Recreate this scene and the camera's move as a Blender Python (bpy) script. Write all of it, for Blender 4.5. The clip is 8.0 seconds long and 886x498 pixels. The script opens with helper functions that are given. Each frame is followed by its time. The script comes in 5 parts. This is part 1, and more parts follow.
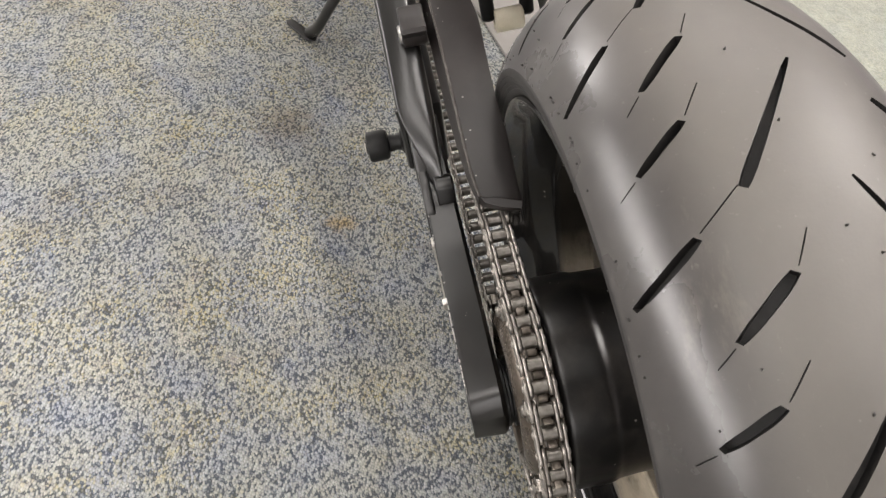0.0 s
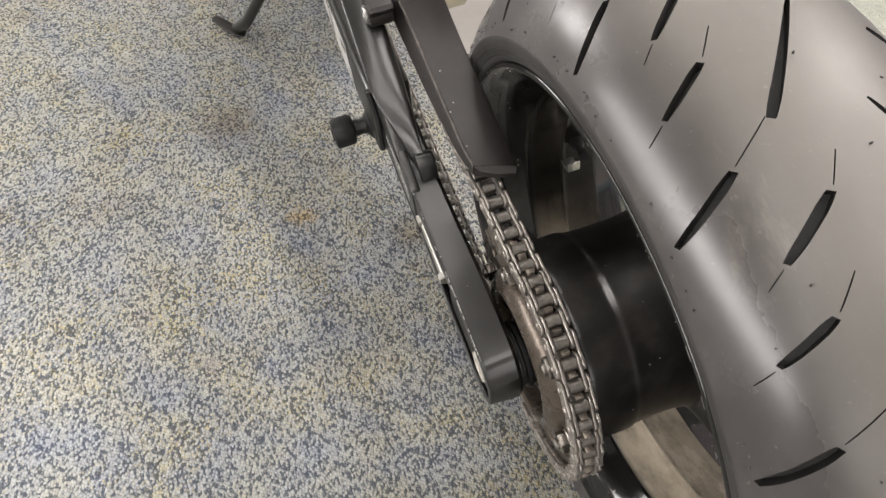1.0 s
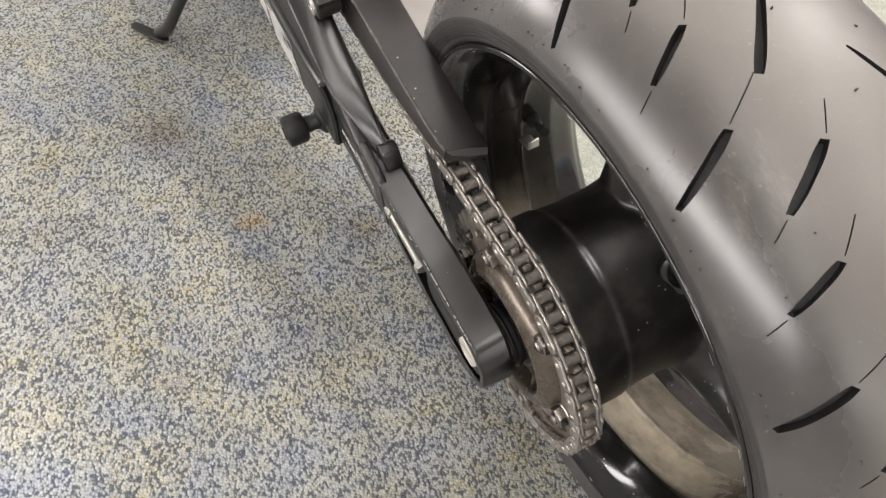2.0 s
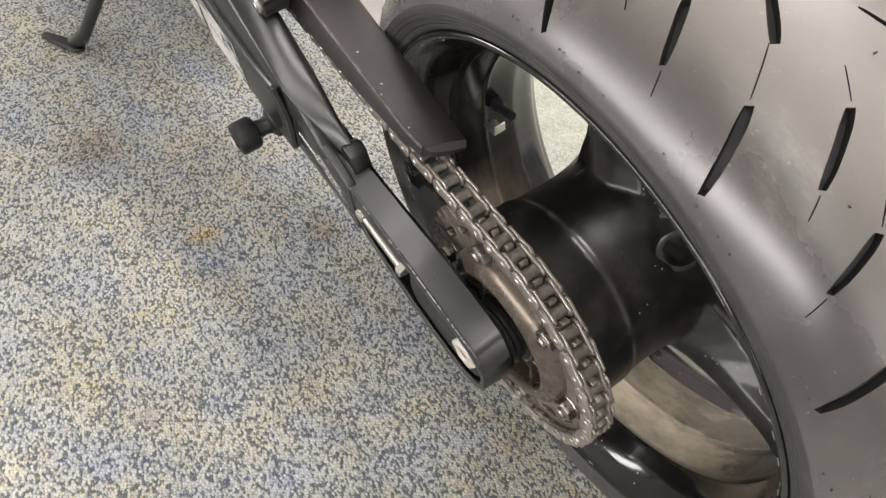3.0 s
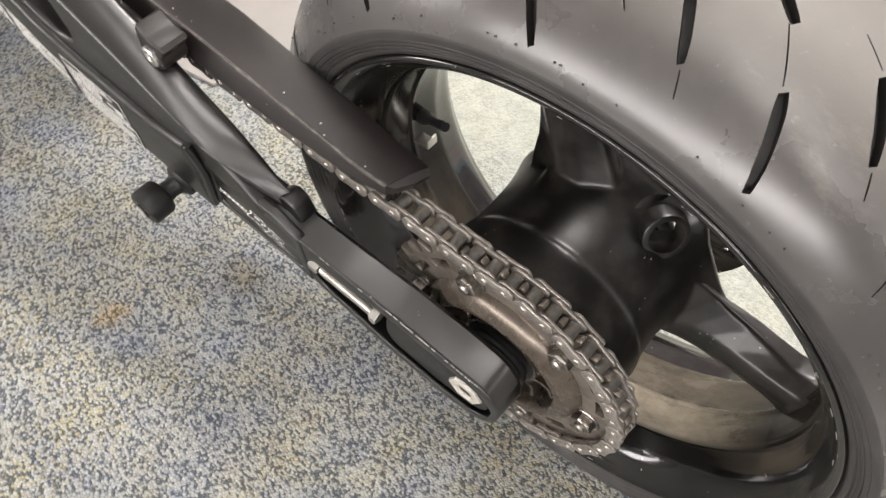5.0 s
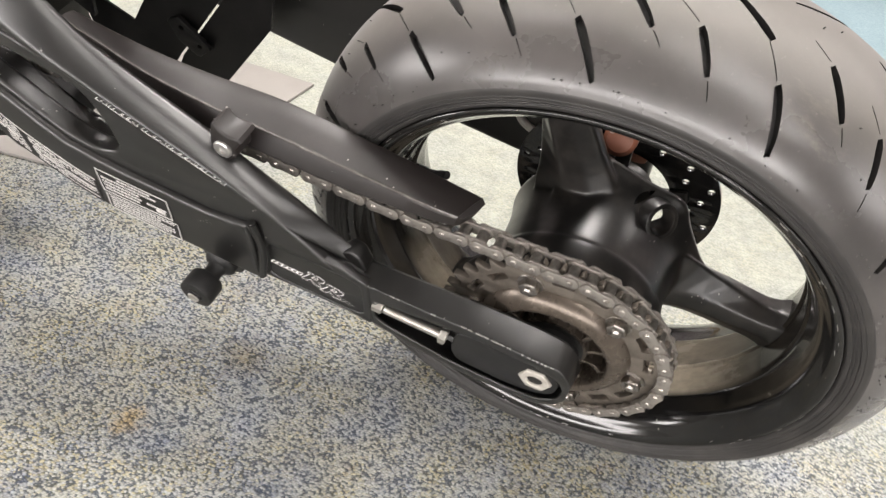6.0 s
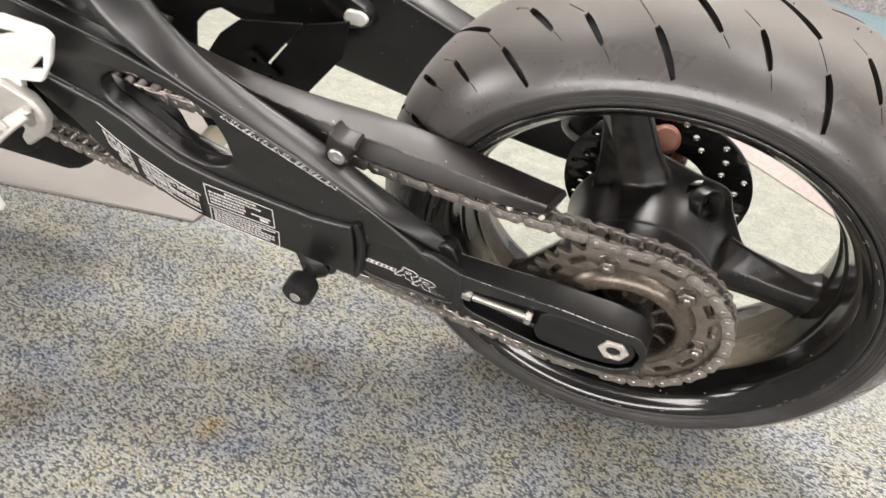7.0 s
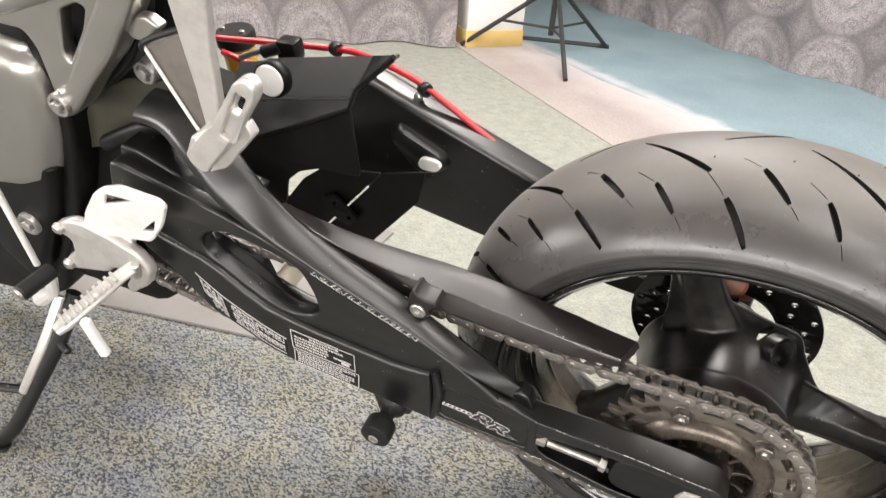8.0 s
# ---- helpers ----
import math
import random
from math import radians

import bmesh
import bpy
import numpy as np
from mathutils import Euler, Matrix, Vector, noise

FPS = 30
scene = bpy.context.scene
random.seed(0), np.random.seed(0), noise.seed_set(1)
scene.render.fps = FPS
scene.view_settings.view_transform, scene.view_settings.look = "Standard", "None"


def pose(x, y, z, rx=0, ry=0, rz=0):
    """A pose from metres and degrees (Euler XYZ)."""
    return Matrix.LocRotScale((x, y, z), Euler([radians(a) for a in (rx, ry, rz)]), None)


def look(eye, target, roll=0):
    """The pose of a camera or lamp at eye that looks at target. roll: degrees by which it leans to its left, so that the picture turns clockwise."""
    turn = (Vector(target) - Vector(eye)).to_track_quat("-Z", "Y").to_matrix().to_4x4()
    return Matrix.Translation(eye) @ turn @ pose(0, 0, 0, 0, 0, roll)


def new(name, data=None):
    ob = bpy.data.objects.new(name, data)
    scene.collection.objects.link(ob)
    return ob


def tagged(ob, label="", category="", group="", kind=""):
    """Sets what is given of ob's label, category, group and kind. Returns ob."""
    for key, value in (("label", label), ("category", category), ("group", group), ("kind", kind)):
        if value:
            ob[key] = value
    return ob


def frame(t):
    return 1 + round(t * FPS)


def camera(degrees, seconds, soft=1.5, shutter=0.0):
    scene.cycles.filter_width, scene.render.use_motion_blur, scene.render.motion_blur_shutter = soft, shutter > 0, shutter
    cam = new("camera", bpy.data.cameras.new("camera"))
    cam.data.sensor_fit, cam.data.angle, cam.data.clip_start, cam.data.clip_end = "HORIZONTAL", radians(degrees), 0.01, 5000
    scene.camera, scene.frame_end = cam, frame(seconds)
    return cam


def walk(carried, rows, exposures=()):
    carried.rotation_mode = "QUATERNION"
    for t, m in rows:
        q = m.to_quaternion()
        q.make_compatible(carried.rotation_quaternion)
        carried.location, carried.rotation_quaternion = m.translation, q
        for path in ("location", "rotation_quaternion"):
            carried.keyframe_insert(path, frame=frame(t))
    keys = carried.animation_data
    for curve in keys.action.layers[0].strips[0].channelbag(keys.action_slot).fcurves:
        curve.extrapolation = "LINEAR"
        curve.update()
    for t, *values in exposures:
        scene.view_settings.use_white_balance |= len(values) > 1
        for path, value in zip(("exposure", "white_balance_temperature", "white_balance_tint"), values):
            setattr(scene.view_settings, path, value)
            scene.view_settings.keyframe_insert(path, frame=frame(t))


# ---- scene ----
# The bike stands on its side stand: BIKE takes its own axes (origin at the rear axle,
# x to the rear, y to its right side, z up the frame) into the room.
LEAN = 14.0
AXLE_HEIGHT = 0.3011
BIKE = pose(0, 0, AXLE_HEIGHT, LEAN)

cam = camera(63.61, 8.0, soft=1.3, shutter=0.3)
PATH = [
    (0, (0.2733, -0.1714, 0.5351), (-0.3567, -0.1546, -0.2413), -10.62),
    (0.5, (0.2726, -0.2039, 0.5354), (-0.3403, -0.1362, -0.2519), -10.03),
    (1, (0.2713, -0.2326, 0.5359), (-0.3228, -0.1171, -0.2601), -9.40),
    (1.5, (0.2642, -0.2512, 0.5364), (-0.3073, -0.0939, -0.2691), -8.91),
    (1.7, (0.2617, -0.2561, 0.5345), (-0.3022, -0.0841, -0.2733), -8.78),
    (2.8, (0.2231, -0.2847, 0.5247), (-0.2777, -0.0321, -0.3031), -7.00),
    (3, (0.2116, -0.2836, 0.5205), (-0.2760, -0.0256, -0.3135), -7.44),
    (3.5, (0.1857, -0.2906, 0.5106), (-0.2714, -0.0076, -0.3327), -7.13),
    (4, (0.1611, -0.2964, 0.5055), (-0.2671, 0.0087, -0.3451), -6.77),
    (4.5, (0.1424, -0.2981, 0.4997), (-0.2580, 0.0306, -0.3556), -6.11),
    (4.7, (0.1354, -0.2974, 0.5008), (-0.2529, 0.0405, -0.3566), -5.81),
    (5.8, (0.0647, -0.4202, 0.5526), (-0.2018, 0.1154, -0.2488), 0.45),
    (6, (0.0385, -0.4670, 0.5688), (-0.2012, 0.0921, -0.2249), 1.38),
    (6.5, (-0.0019, -0.5501, 0.5792), (-0.1963, 0.0333, -0.2094), 3.06),
    (7, (-0.0373, -0.5901, 0.5990), (-0.2474, 0.0285, -0.1580), 1.90),
    (7.5, (-0.0599, -0.5888, 0.6337), (-0.3267, 0.0645, -0.0747), -0.72),
    (8, (-0.0711, -0.5764, 0.6686), (-0.3754, 0.0945, -0.0075), -2.15),
]
walk(cam, [(t, BIKE @ look(eye, target, roll)) for t, eye, target, roll in PATH],
     [(0, -0.42), (1.5, -0.24), (3, -0.04), (4.5, 0.04), (6, 0.01), (8, -0.15)])

# ---- light ----
world = bpy.data.worlds.new("room_air")
scene.world = world
world.use_nodes = True
world.node_tree.nodes["Background"].inputs[0].default_value = (0.9, 0.95, 1.0, 1)
world.node_tree.nodes["Background"].inputs[1].default_value = 0.006


def area_lamp(name, x, y, z, sx, sy, watts, colour=(1.0, 0.97, 0.93)):
    data = bpy.data.lights.new(name, "AREA")
    data.shape, data.size, data.size_y, data.energy, data.color = "RECTANGLE", sx, sy, watts, colour
    ob = new(name, data)
    ob.location = (x, y, z)
    return ob


CEILING = 2.6
# unseen lamps placed from reflections; the last three added to balance the light
PANELS = [(0.5, -0.95, 11, 0.3), (1.25, -1.6, 18, 0.3), (2.7, -2.7, 22, 0.5), (-2.2, 0.35, 38, 0.5), (-0.5, 1.38, 84, 0.5), (2.0, 1.4, 30, 0.5), (0.2, 0.3, 19, 0.4), (1.5, 0.4, 18, 0.4), (-1.4, -0.7, 10, 0.4)]
for px, py, watts, wide in PANELS:
    area_lamp("ceiling_tube_light", px, py, CEILING - 0.09, 1.2, wide, watts, (1.0, 0.935, 0.895))
# unseen lamps off the blank west, south and east walls, in place of windows
for wx, wy, wz, turn, wide, high, watts in ((-4.55, -2.2, 1.15, -90, 2.4, 0.9, 115), (0.1, -3.55, 0.8, 0, 5.6, 0.65, 175), (4.15, -1.2, 1.4, 90, 2.2, 1.4, 54)):
    lamp = area_lamp("unseen_window_lamp", wx, wy, wz, wide, high, watts, (1.0, 0.95, 0.93))
    lamp.rotation_euler = (radians(90), 0, radians(turn))

# ---- materials ----


def rgb(c):
    return (c[0], c[1], c[2], 1.0)


class Mat:
    """A node material with short ways to add noise, ramps and bump."""

    def __init__(self, name, colour, rough=0.5, metal=0.0, coat=0.0, spec=0.5):
        self.m = bpy.data.materials.new(name)
        self.m.use_nodes = True
        self.t = self.m.node_tree
        self.b = self.t.nodes["Principled BSDF"]
        self.b.inputs["Base Color"].default_value = rgb(colour)
        self.b.inputs["Roughness"].default_value = rough
        self.b.inputs["Metallic"].default_value = metal
        self.b.inputs["Coat Weight"].default_value = coat
        self.b.inputs["Specular IOR Level"].default_value = spec
        self.co = self.t.nodes.new("ShaderNodeTexCoord").outputs["Object"]

    def node(self, kind, **values):
        n = self.t.nodes.new(kind)
        for key, v in values.items():
            n.inputs[key.replace("_", " ")].default_value = v
        return n

    def link(self, a, b):
        self.t.links.new(a, b)

    def noise(self, scale, detail=3.0, rough=0.5, vec=None):
        n = self.node("ShaderNodeTexNoise", Scale=scale, Detail=detail, Roughness=rough)
        self.link(vec or self.co, n.inputs["Vector"])
        return n.outputs["Fac"]

    def voronoi(self, scale, vec=None, rand=1.0):
        n = self.node("ShaderNodeTexVoronoi", Scale=scale, Randomness=rand)
        self.link(vec or self.co, n.inputs["Vector"])
        return n

    def ramp(self, fac, stops):
        n = self.t.nodes.new("ShaderNodeValToRGB")
        r = n.color_ramp
        while len(r.elements) < len(stops):
            r.elements.new(0.5)
        for e, (p, c) in zip(r.elements, stops):
            e.position = p
            e.color = rgb(c) if isinstance(c, tuple) else (c, c, c, 1)
        self.link(fac, n.inputs["Fac"])
        return n.outputs["Color"]

    def mix(self, fac, a, b, how="MIX"):
        n = self.t.nodes.new("ShaderNodeMix")
        n.data_type, n.blend_type = "RGBA", how
        for sock, v in ((n.inputs[0], fac), (n.inputs[6], a), (n.inputs[7], b)):
            if isinstance(v, (int, float)):
                sock.default_value = v if sock == n.inputs[0] else (v, v, v, 1)
            elif isinstance(v, tuple):
                sock.default_value = rgb(v)
            else:
                self.link(v, sock)
        return n.outputs[2]

    def math(self, op, a, b=0.0, c=0.0):
        n = self.t.nodes.new("ShaderNodeMath")
        n.operation = op
        for i, v in enumerate((a, b, c)):
            if isinstance(v, (int, float)):
                n.inputs[i].default_value = v
            else:
                self.link(v, n.inputs[i])
        return n.outputs[0]

    def mapping(self, scale=(1, 1, 1), rot=(0, 0, 0), loc=(0, 0, 0), vec=None):
        n = self.t.nodes.new("ShaderNodeMapping")
        n.inputs["Scale"].default_value = scale
        n.inputs["Rotation"].default_value = [radians(a) for a in rot]
        n.inputs["Location"].default_value = loc
        self.link(vec or self.co, n.inputs["Vector"])
        return n.outputs["Vector"]

    def colour(self, out):
        self.link(out, self.b.inputs["Base Color"])
        return self

    def rough(self, out):
        self.link(out, self.b.inputs["Roughness"])
        return self

    def bump(self, out, strength=0.3, dist=0.001):
        n = self.node("ShaderNodeBump", Strength=strength, Distance=dist)
        self.link(out, n.inputs["Height"])
        self.link(n.outputs["Normal"], self.b.inputs["Normal"])
        return self


def worn(name, colour, dirt, rough, metal=0.0, coat=0.0, fleck=None, scale=30.0, bump=0.05, rvar=0.12, spec=0.5):
    """A painted or bare surface with soft dirt, uneven gloss, fine grain and a few light flecks."""
    m = Mat(name, colour, rough, metal, coat, spec)
    c = m.mix(m.ramp(m.noise(scale, 6, 0.65), [(0.45, 0.0), (0.75, 0.8)]), colour, dirt)
    if fleck:
        v = m.voronoi(190)
        spots = m.math("MULTIPLY", m.math("LESS_THAN", v.outputs["Distance"], 0.16),
                       m.math("GREATER_THAN", m.noise(55, 2), 0.66))
        c = m.mix(spots, c, fleck)
    m.colour(c)
    m.rough(m.math("MULTIPLY_ADD", m.noise(scale * 2.3, 5, 0.6), rvar, rough - rvar / 2))
    m.bump(m.noise(900, 2), bump, 0.0003)
    return m.m


def carpet(name):
    """Loop pile: small round tufts in loose rows, each of its own shade, in soft patches of grey, blue-grey, ochre and brown."""
    m = Mat(name, (0.3, 0.3, 0.28), 0.95, spec=0.10)
    wobble = m.node("ShaderNodeTexNoise", Scale=95.0, Detail=2.0)
    m.link(m.co, wobble.inputs["Vector"])
    bent = m.mix(0.0022, m.co, wobble.outputs["Color"], "ADD")
    along = m.mapping((0.66, 1.0, 1.0), (0, 0, 24.0), (0, 0, 0), bent)
    cell = m.voronoi(400.0, along, 0.85)
    sep = m.t.nodes.new("ShaderNodeSeparateColor")
    m.link(cell.outputs["Color"], sep.inputs[0])
    dome = m.math("SUBTRACT", 1.0, m.math("MULTIPLY", cell.outputs["Distance"], 1.25))
    fibre = m.noise(900.0, 3, 0.65)
    clump = m.noise(190.0, 3, 0.6)
    tuft = m.ramp(sep.outputs[0], [(0.0, 0.02), (0.24, 0.20), (0.36, 0.55), (1.0, 0.98)])
    shade = m.math("ADD", m.math("MULTIPLY", tuft, 0.50), m.math("MULTIPLY", fibre, 0.40))
    shade = m.math("ADD", shade, m.math("ADD", m.math("MULTIPLY", dome, 0.36), m.math("MULTIPLY_ADD", clump, 0.30, -0.42)))
    mid = m.noise(15.0, 4, 0.62)
    hue = m.ramp(mid, [(0.32, (0.272, 0.292, 0.328)), (0.43, (0.315, 0.326, 0.322)), (0.52, (0.342, 0.342, 0.302)), (0.61, (0.364, 0.353, 0.280)), (0.72, (0.345, 0.308, 0.266))])
    hue = m.mix(0.45, hue, m.ramp(m.noise(4.0, 4, 0.6), [(0.35, (0.29, 0.305, 0.325)), (0.5, (0.338, 0.338, 0.325)), (0.64, (0.36, 0.352, 0.31))]))
    tone = m.ramp(shade, [(0.13, 0.30), (0.28, 0.60), (0.42, 0.98), (0.60, 1.23), (0.82, 1.65)])
    c = m.mix(1.0, hue, tone, "MULTIPLY")
    c = m.mix(m.ramp(shade, [(0.18, 0.8), (0.38, 0.0)]), c, m.mix(1.0, c, (0.82, 0.93, 1.14), "MULTIPLY"))
    navy = m.math("MULTIPLY", m.ramp(m.noise(11.0, 4, 0.65), [(0.45, 0.0), (0.65, 0.6)]), m.math("GREATER_THAN", sep.outputs[1], 0.60))
    c = m.mix(navy, c, m.mix(1.0, c, (0.58, 0.64, 0.80), "MULTIPLY"))
    ochre = m.math("MULTIPLY", m.math("GREATER_THAN", sep.outputs[2], 0.72), m.ramp(m.noise(8.0, 4, 0.6), [(0.43, 0.0), (0.60, 0.65)]))
    c = m.mix(ochre, c, m.mix(1.0, c, (1.12, 0.98, 0.60), "MULTIPLY"))
    stain = m.ramp(m.noise(5.2, 5, 0.7), [(0.55, 0.0), (0.72, 0.75)])
    c = m.mix(stain, c, m.mix(1.0, c, (0.74, 0.68, 0.62), "MULTIPLY"))
    for x, y, r, tint in ((-0.44, -0.226, 0.026, (1.20, 0.86, 0.44)), (-0.379, -0.079, 0.045, (0.62, 0.56, 0.50)), (-0.66, -0.30, 0.07, (0.66, 0.57, 0.48))):
        d = m.t.nodes.new("ShaderNodeVectorMath")
        d.operation = "DISTANCE"
        m.link(m.co, d.inputs[0])
        d.inputs[1].default_value = (x, y, 0)
        edge = m.math("ADD", d.outputs["Value"], m.math("MULTIPLY", m.math("SUBTRACT", m.noise(60, 4, 0.65), 0.5), r * 2.4))
        c = m.mix(m.ramp(m.math("DIVIDE", edge, r), [(0.2, 0.75), (1.1, 0.0)]), c, m.mix(1.0, c, tint, "MULTIPLY"))
    # beyond the motorcycle the speckle passes into a plain mottled greenish grey
    place = m.t.nodes.new("ShaderNodeSeparateXYZ")
    m.link(m.co, place.inputs[0])
    far_mix = m.ramp(m.math("ADD", place.outputs[1], m.math("MULTIPLY", m.math("SUBTRACT", m.noise(6, 4, 0.6), 0.5), 0.25)), [(0.06, 0.0), (0.38, 0.74)])
    plain_pile = m.mix(m.ramp(m.noise(26, 4, 0.65), [(0.34, 0.0), (0.66, 1.0)]), (0.275, 0.286, 0.245), (0.365, 0.372, 0.318))
    c = m.mix(far_mix, c, plain_pile)
    m.colour(c)
    m.bump(m.math("ADD", m.math("MULTIPLY", dome, 0.7), m.math("MULTIPLY", fibre, 0.5)), 0.6, 0.003)
    return m.m


CARPET = carpet("speckled_loop_carpet")


def plain_carpet(name, a, b, scale=160.0, glare=0.0):
    """Short plain pile; the last argument is the reach of the white glare painted along the seam of the two carpets."""
    m = Mat(name, a, 0.95, spec=0.15)
    c = m.mix(m.ramp(m.noise(scale, 4, 0.7), [(0.35, 0.0), (0.65, 1.0)]), a, b)
    c = m.mix(m.ramp(m.noise(3.0, 4), [(0.4, 0.0), (0.75, 0.5)]), c, tuple(k * 0.8 for k in a))
    if glare:
        sep = m.t.nodes.new("ShaderNodeSeparateXYZ")
        m.link(m.co, sep.inputs[0])
        off = m.math("ADD", m.math("MULTIPLY", m.math("ADD", sep.outputs[0], 1.04), 0.625), m.math("MULTIPLY", m.math("SUBTRACT", sep.outputs[1], 2.687), 0.78))
        near = m.math("DIVIDE", m.math("ADD", m.math("ABSOLUTE", off), m.math("MULTIPLY", m.math("SUBTRACT", m.noise(9, 4), 0.5), 0.10)), glare)
        c = m.mix(m.ramp(near, [(0.05, 0.62), (1.0, 0.0)]), c, (0.62, 0.60, 0.60))
    m.colour(c).bump(m.noise(scale * 1.5, 3), 0.6, 0.004)
    return m.m


BLUE_CARPET = plain_carpet("blue_carpet", (0.20, 0.275, 0.305), (0.28, 0.365, 0.395), 160.0, 0.06)
BEIGE_CARPET = plain_carpet("beige_carpet", (0.33, 0.285, 0.265), (0.44, 0.39, 0.37), 160.0, 0.26)
BOARD = worn("pale_board", (0.24, 0.225, 0.21), (0.19, 0.175, 0.165), 0.5, scale=6)
PLASTER = worn("off_white_plaster", (0.25, 0.24, 0.225), (0.20, 0.19, 0.18), 0.9, scale=2)
CEILING_WHITE = worn("ceiling_paint", (0.36, 0.35, 0.33), (0.30, 0.29, 0.275), 0.9, scale=2)

RUBBER = Mat("tyre_rubber", (0.07, 0.066, 0.064), 0.42, spec=0.72)
_y = RUBBER.t.nodes.new("ShaderNodeSeparateXYZ")
RUBBER.link(RUBBER.co, _y.inputs[0])
# the worn, dusty band round the crown: matt and brownish, with cleaner glossier shoulders
_off = RUBBER.math("ADD", RUBBER.math("ABSOLUTE", _y.outputs[1]), RUBBER.math("MULTIPLY", RUBBER.math("SUBTRACT", RUBBER.noise(9, 5, 0.65), 0.5), 0.030))
_crown = RUBBER.ramp(RUBBER.math("MULTIPLY", _off, 10.0), [(0.36, 1.0), (0.66, 0.0)])
_c = RUBBER.mix(RUBBER.ramp(RUBBER.noise(7, 6, 0.62), [(0.36, 0.0), (0.66, 0.9)]), (0.036, 0.033, 0.032), (0.078, 0.071, 0.068))
_c = RUBBER.mix(RUBBER.math("MULTIPLY", _crown, 0.75), _c, RUBBER.mix(RUBBER.noise(18, 5, 0.65), (0.070, 0.063, 0.055), (0.125, 0.113, 0.098)))
_c = RUBBER.mix(RUBBER.ramp(RUBBER.noise(260, 2), [(0.70, 0.0), (0.78, 0.35)]), _c, (0.17, 0.155, 0.145))
_c = RUBBER.mix(RUBBER.ramp(RUBBER.noise(5.5, 7, 0.75, RUBBER.mapping((1, 3.0, 1), (0, 0, 0), (3.1, 0.4, 1.7))), [(0.62, 0.0), (0.74, 0.4)]), _c, (0.20, 0.18, 0.15))
RUBBER.colour(_c)
_gloss = RUBBER.math("MULTIPLY_ADD", RUBBER.noise(12, 6, 0.65), 0.24, 0.155)
RUBBER.rough(RUBBER.math("MULTIPLY_ADD", _crown, 0.26, _gloss))
RUBBER.bump(RUBBER.noise(700, 3), 0.10, 0.0004)
RUBBER.b.inputs["Sheen Weight"].default_value = 0.15
RUBBER.b.inputs["Sheen Roughness"].default_value = 0.4
RUBBER = RUBBER.m
SIDEWALL = worn("tyre_sidewall_rubber", (0.024, 0.0225, 0.0218), (0.050, 0.046, 0.043), 0.50, scale=24, bump=0.12)
# unworn groove rubber, made near black to paint in the grooves' shade
GROOVE_RUBBER = worn("unworn_shaded_groove_rubber", (0.011, 0.0105, 0.0102), (0.026, 0.024, 0.0225), 0.55, scale=60, bump=0.1, spec=0.3)
SATIN_BLACK = worn("satin_black_paint", (0.004, 0.0038, 0.0036), (0.012, 0.011, 0.0102), 0.33, fleck=(0.25, 0.24, 0.22), scale=25, bump=0.05, spec=0.76)
GLOSS_BLACK = worn("gloss_black_paint", (0.004, 0.004, 0.004), (0.012, 0.0105, 0.009), 0.14, coat=0.35, fleck=(0.3, 0.28, 0.25), scale=30, bump=0.02, rvar=0.12)
HUB_BLACK = worn("dull_black_hub_paint", (0.007, 0.0066, 0.0062), (0.038, 0.0335, 0.030), 0.31, fleck=(0.22, 0.21, 0.19), scale=35, bump=0.06, rvar=0.10, spec=0.5)
GUARD_BLACK = worn("brown_black_plastic", (0.010, 0.0075, 0.0070), (0.022, 0.0172, 0.0158), 0.44, fleck=(0.3, 0.28, 0.26), scale=20, bump=0.12, spec=0.55)
# paler than the guard so that the edge's highlight is painted in
BEAD_BLACK = worn("highlit_plastic_edge", (0.060, 0.054, 0.050), (0.16, 0.148, 0.138), 0.24, scale=70, bump=0.05, spec=0.7)
TRAY_BLACK = worn("matt_black_plastic", (0.005, 0.005, 0.005), (0.012, 0.011, 0.011), 0.40, scale=18, bump=0.2, spec=0.18)
STEEL = worn("oily_steel", (0.32, 0.30, 0.28), (0.13, 0.105, 0.08), 0.3, 1.0, scale=160, rvar=0.2)
PLATE_STEEL = worn("dark_link_steel", (0.40, 0.37, 0.34), (0.12, 0.102, 0.086), 0.36, 0.82, scale=140, rvar=0.2)
ROLLER = worn("roller_steel", (0.26, 0.245, 0.225), (0.12, 0.10, 0.085), 0.38, 0.9, scale=200)
SPROCKET = worn("greased_sprocket_steel", (0.22, 0.193, 0.165), (0.085, 0.069, 0.055), 0.42, 0.7, scale=60, rvar=0.2)
CAST = worn("grimy_cast_aluminium", (0.108, 0.089, 0.072), (0.034, 0.027, 0.021), 0.28, 0.6, scale=35, rvar=0.2)
STRUT_GREY = worn("taupe_strut_metal", (0.23, 0.208, 0.188), (0.15, 0.134, 0.118), 0.4, 0.5, scale=30)
ALLOY = worn("pale_cast_aluminium", (0.86, 0.85, 0.83), (0.72, 0.70, 0.67), 0.36, 0.3, scale=40)
CAST_ALLOY = worn("pale_cast_aluminium_fitting", (0.60, 0.58, 0.55), (0.44, 0.415, 0.385), 0.32, 0.55, scale=40)
FRAME_ALLOY = worn("silver_frame_paint", (0.50, 0.485, 0.46), (0.44, 0.425, 0.40), 0.31, 1.0, scale=9, bump=0.004, rvar=0.02)
ZINC = worn("bright_zinc", (0.56, 0.545, 0.51), (0.36, 0.33, 0.28), 0.3, 0.9, scale=90)
NUT = worn("pale_axle_nut", (0.48, 0.455, 0.41), (0.33, 0.30, 0.26), 0.5, 0.3, scale=90)
RED_HOSE = worn("red_hose", (0.55, 0.02, 0.03), (0.40, 0.015, 0.02), 0.3, scale=40)
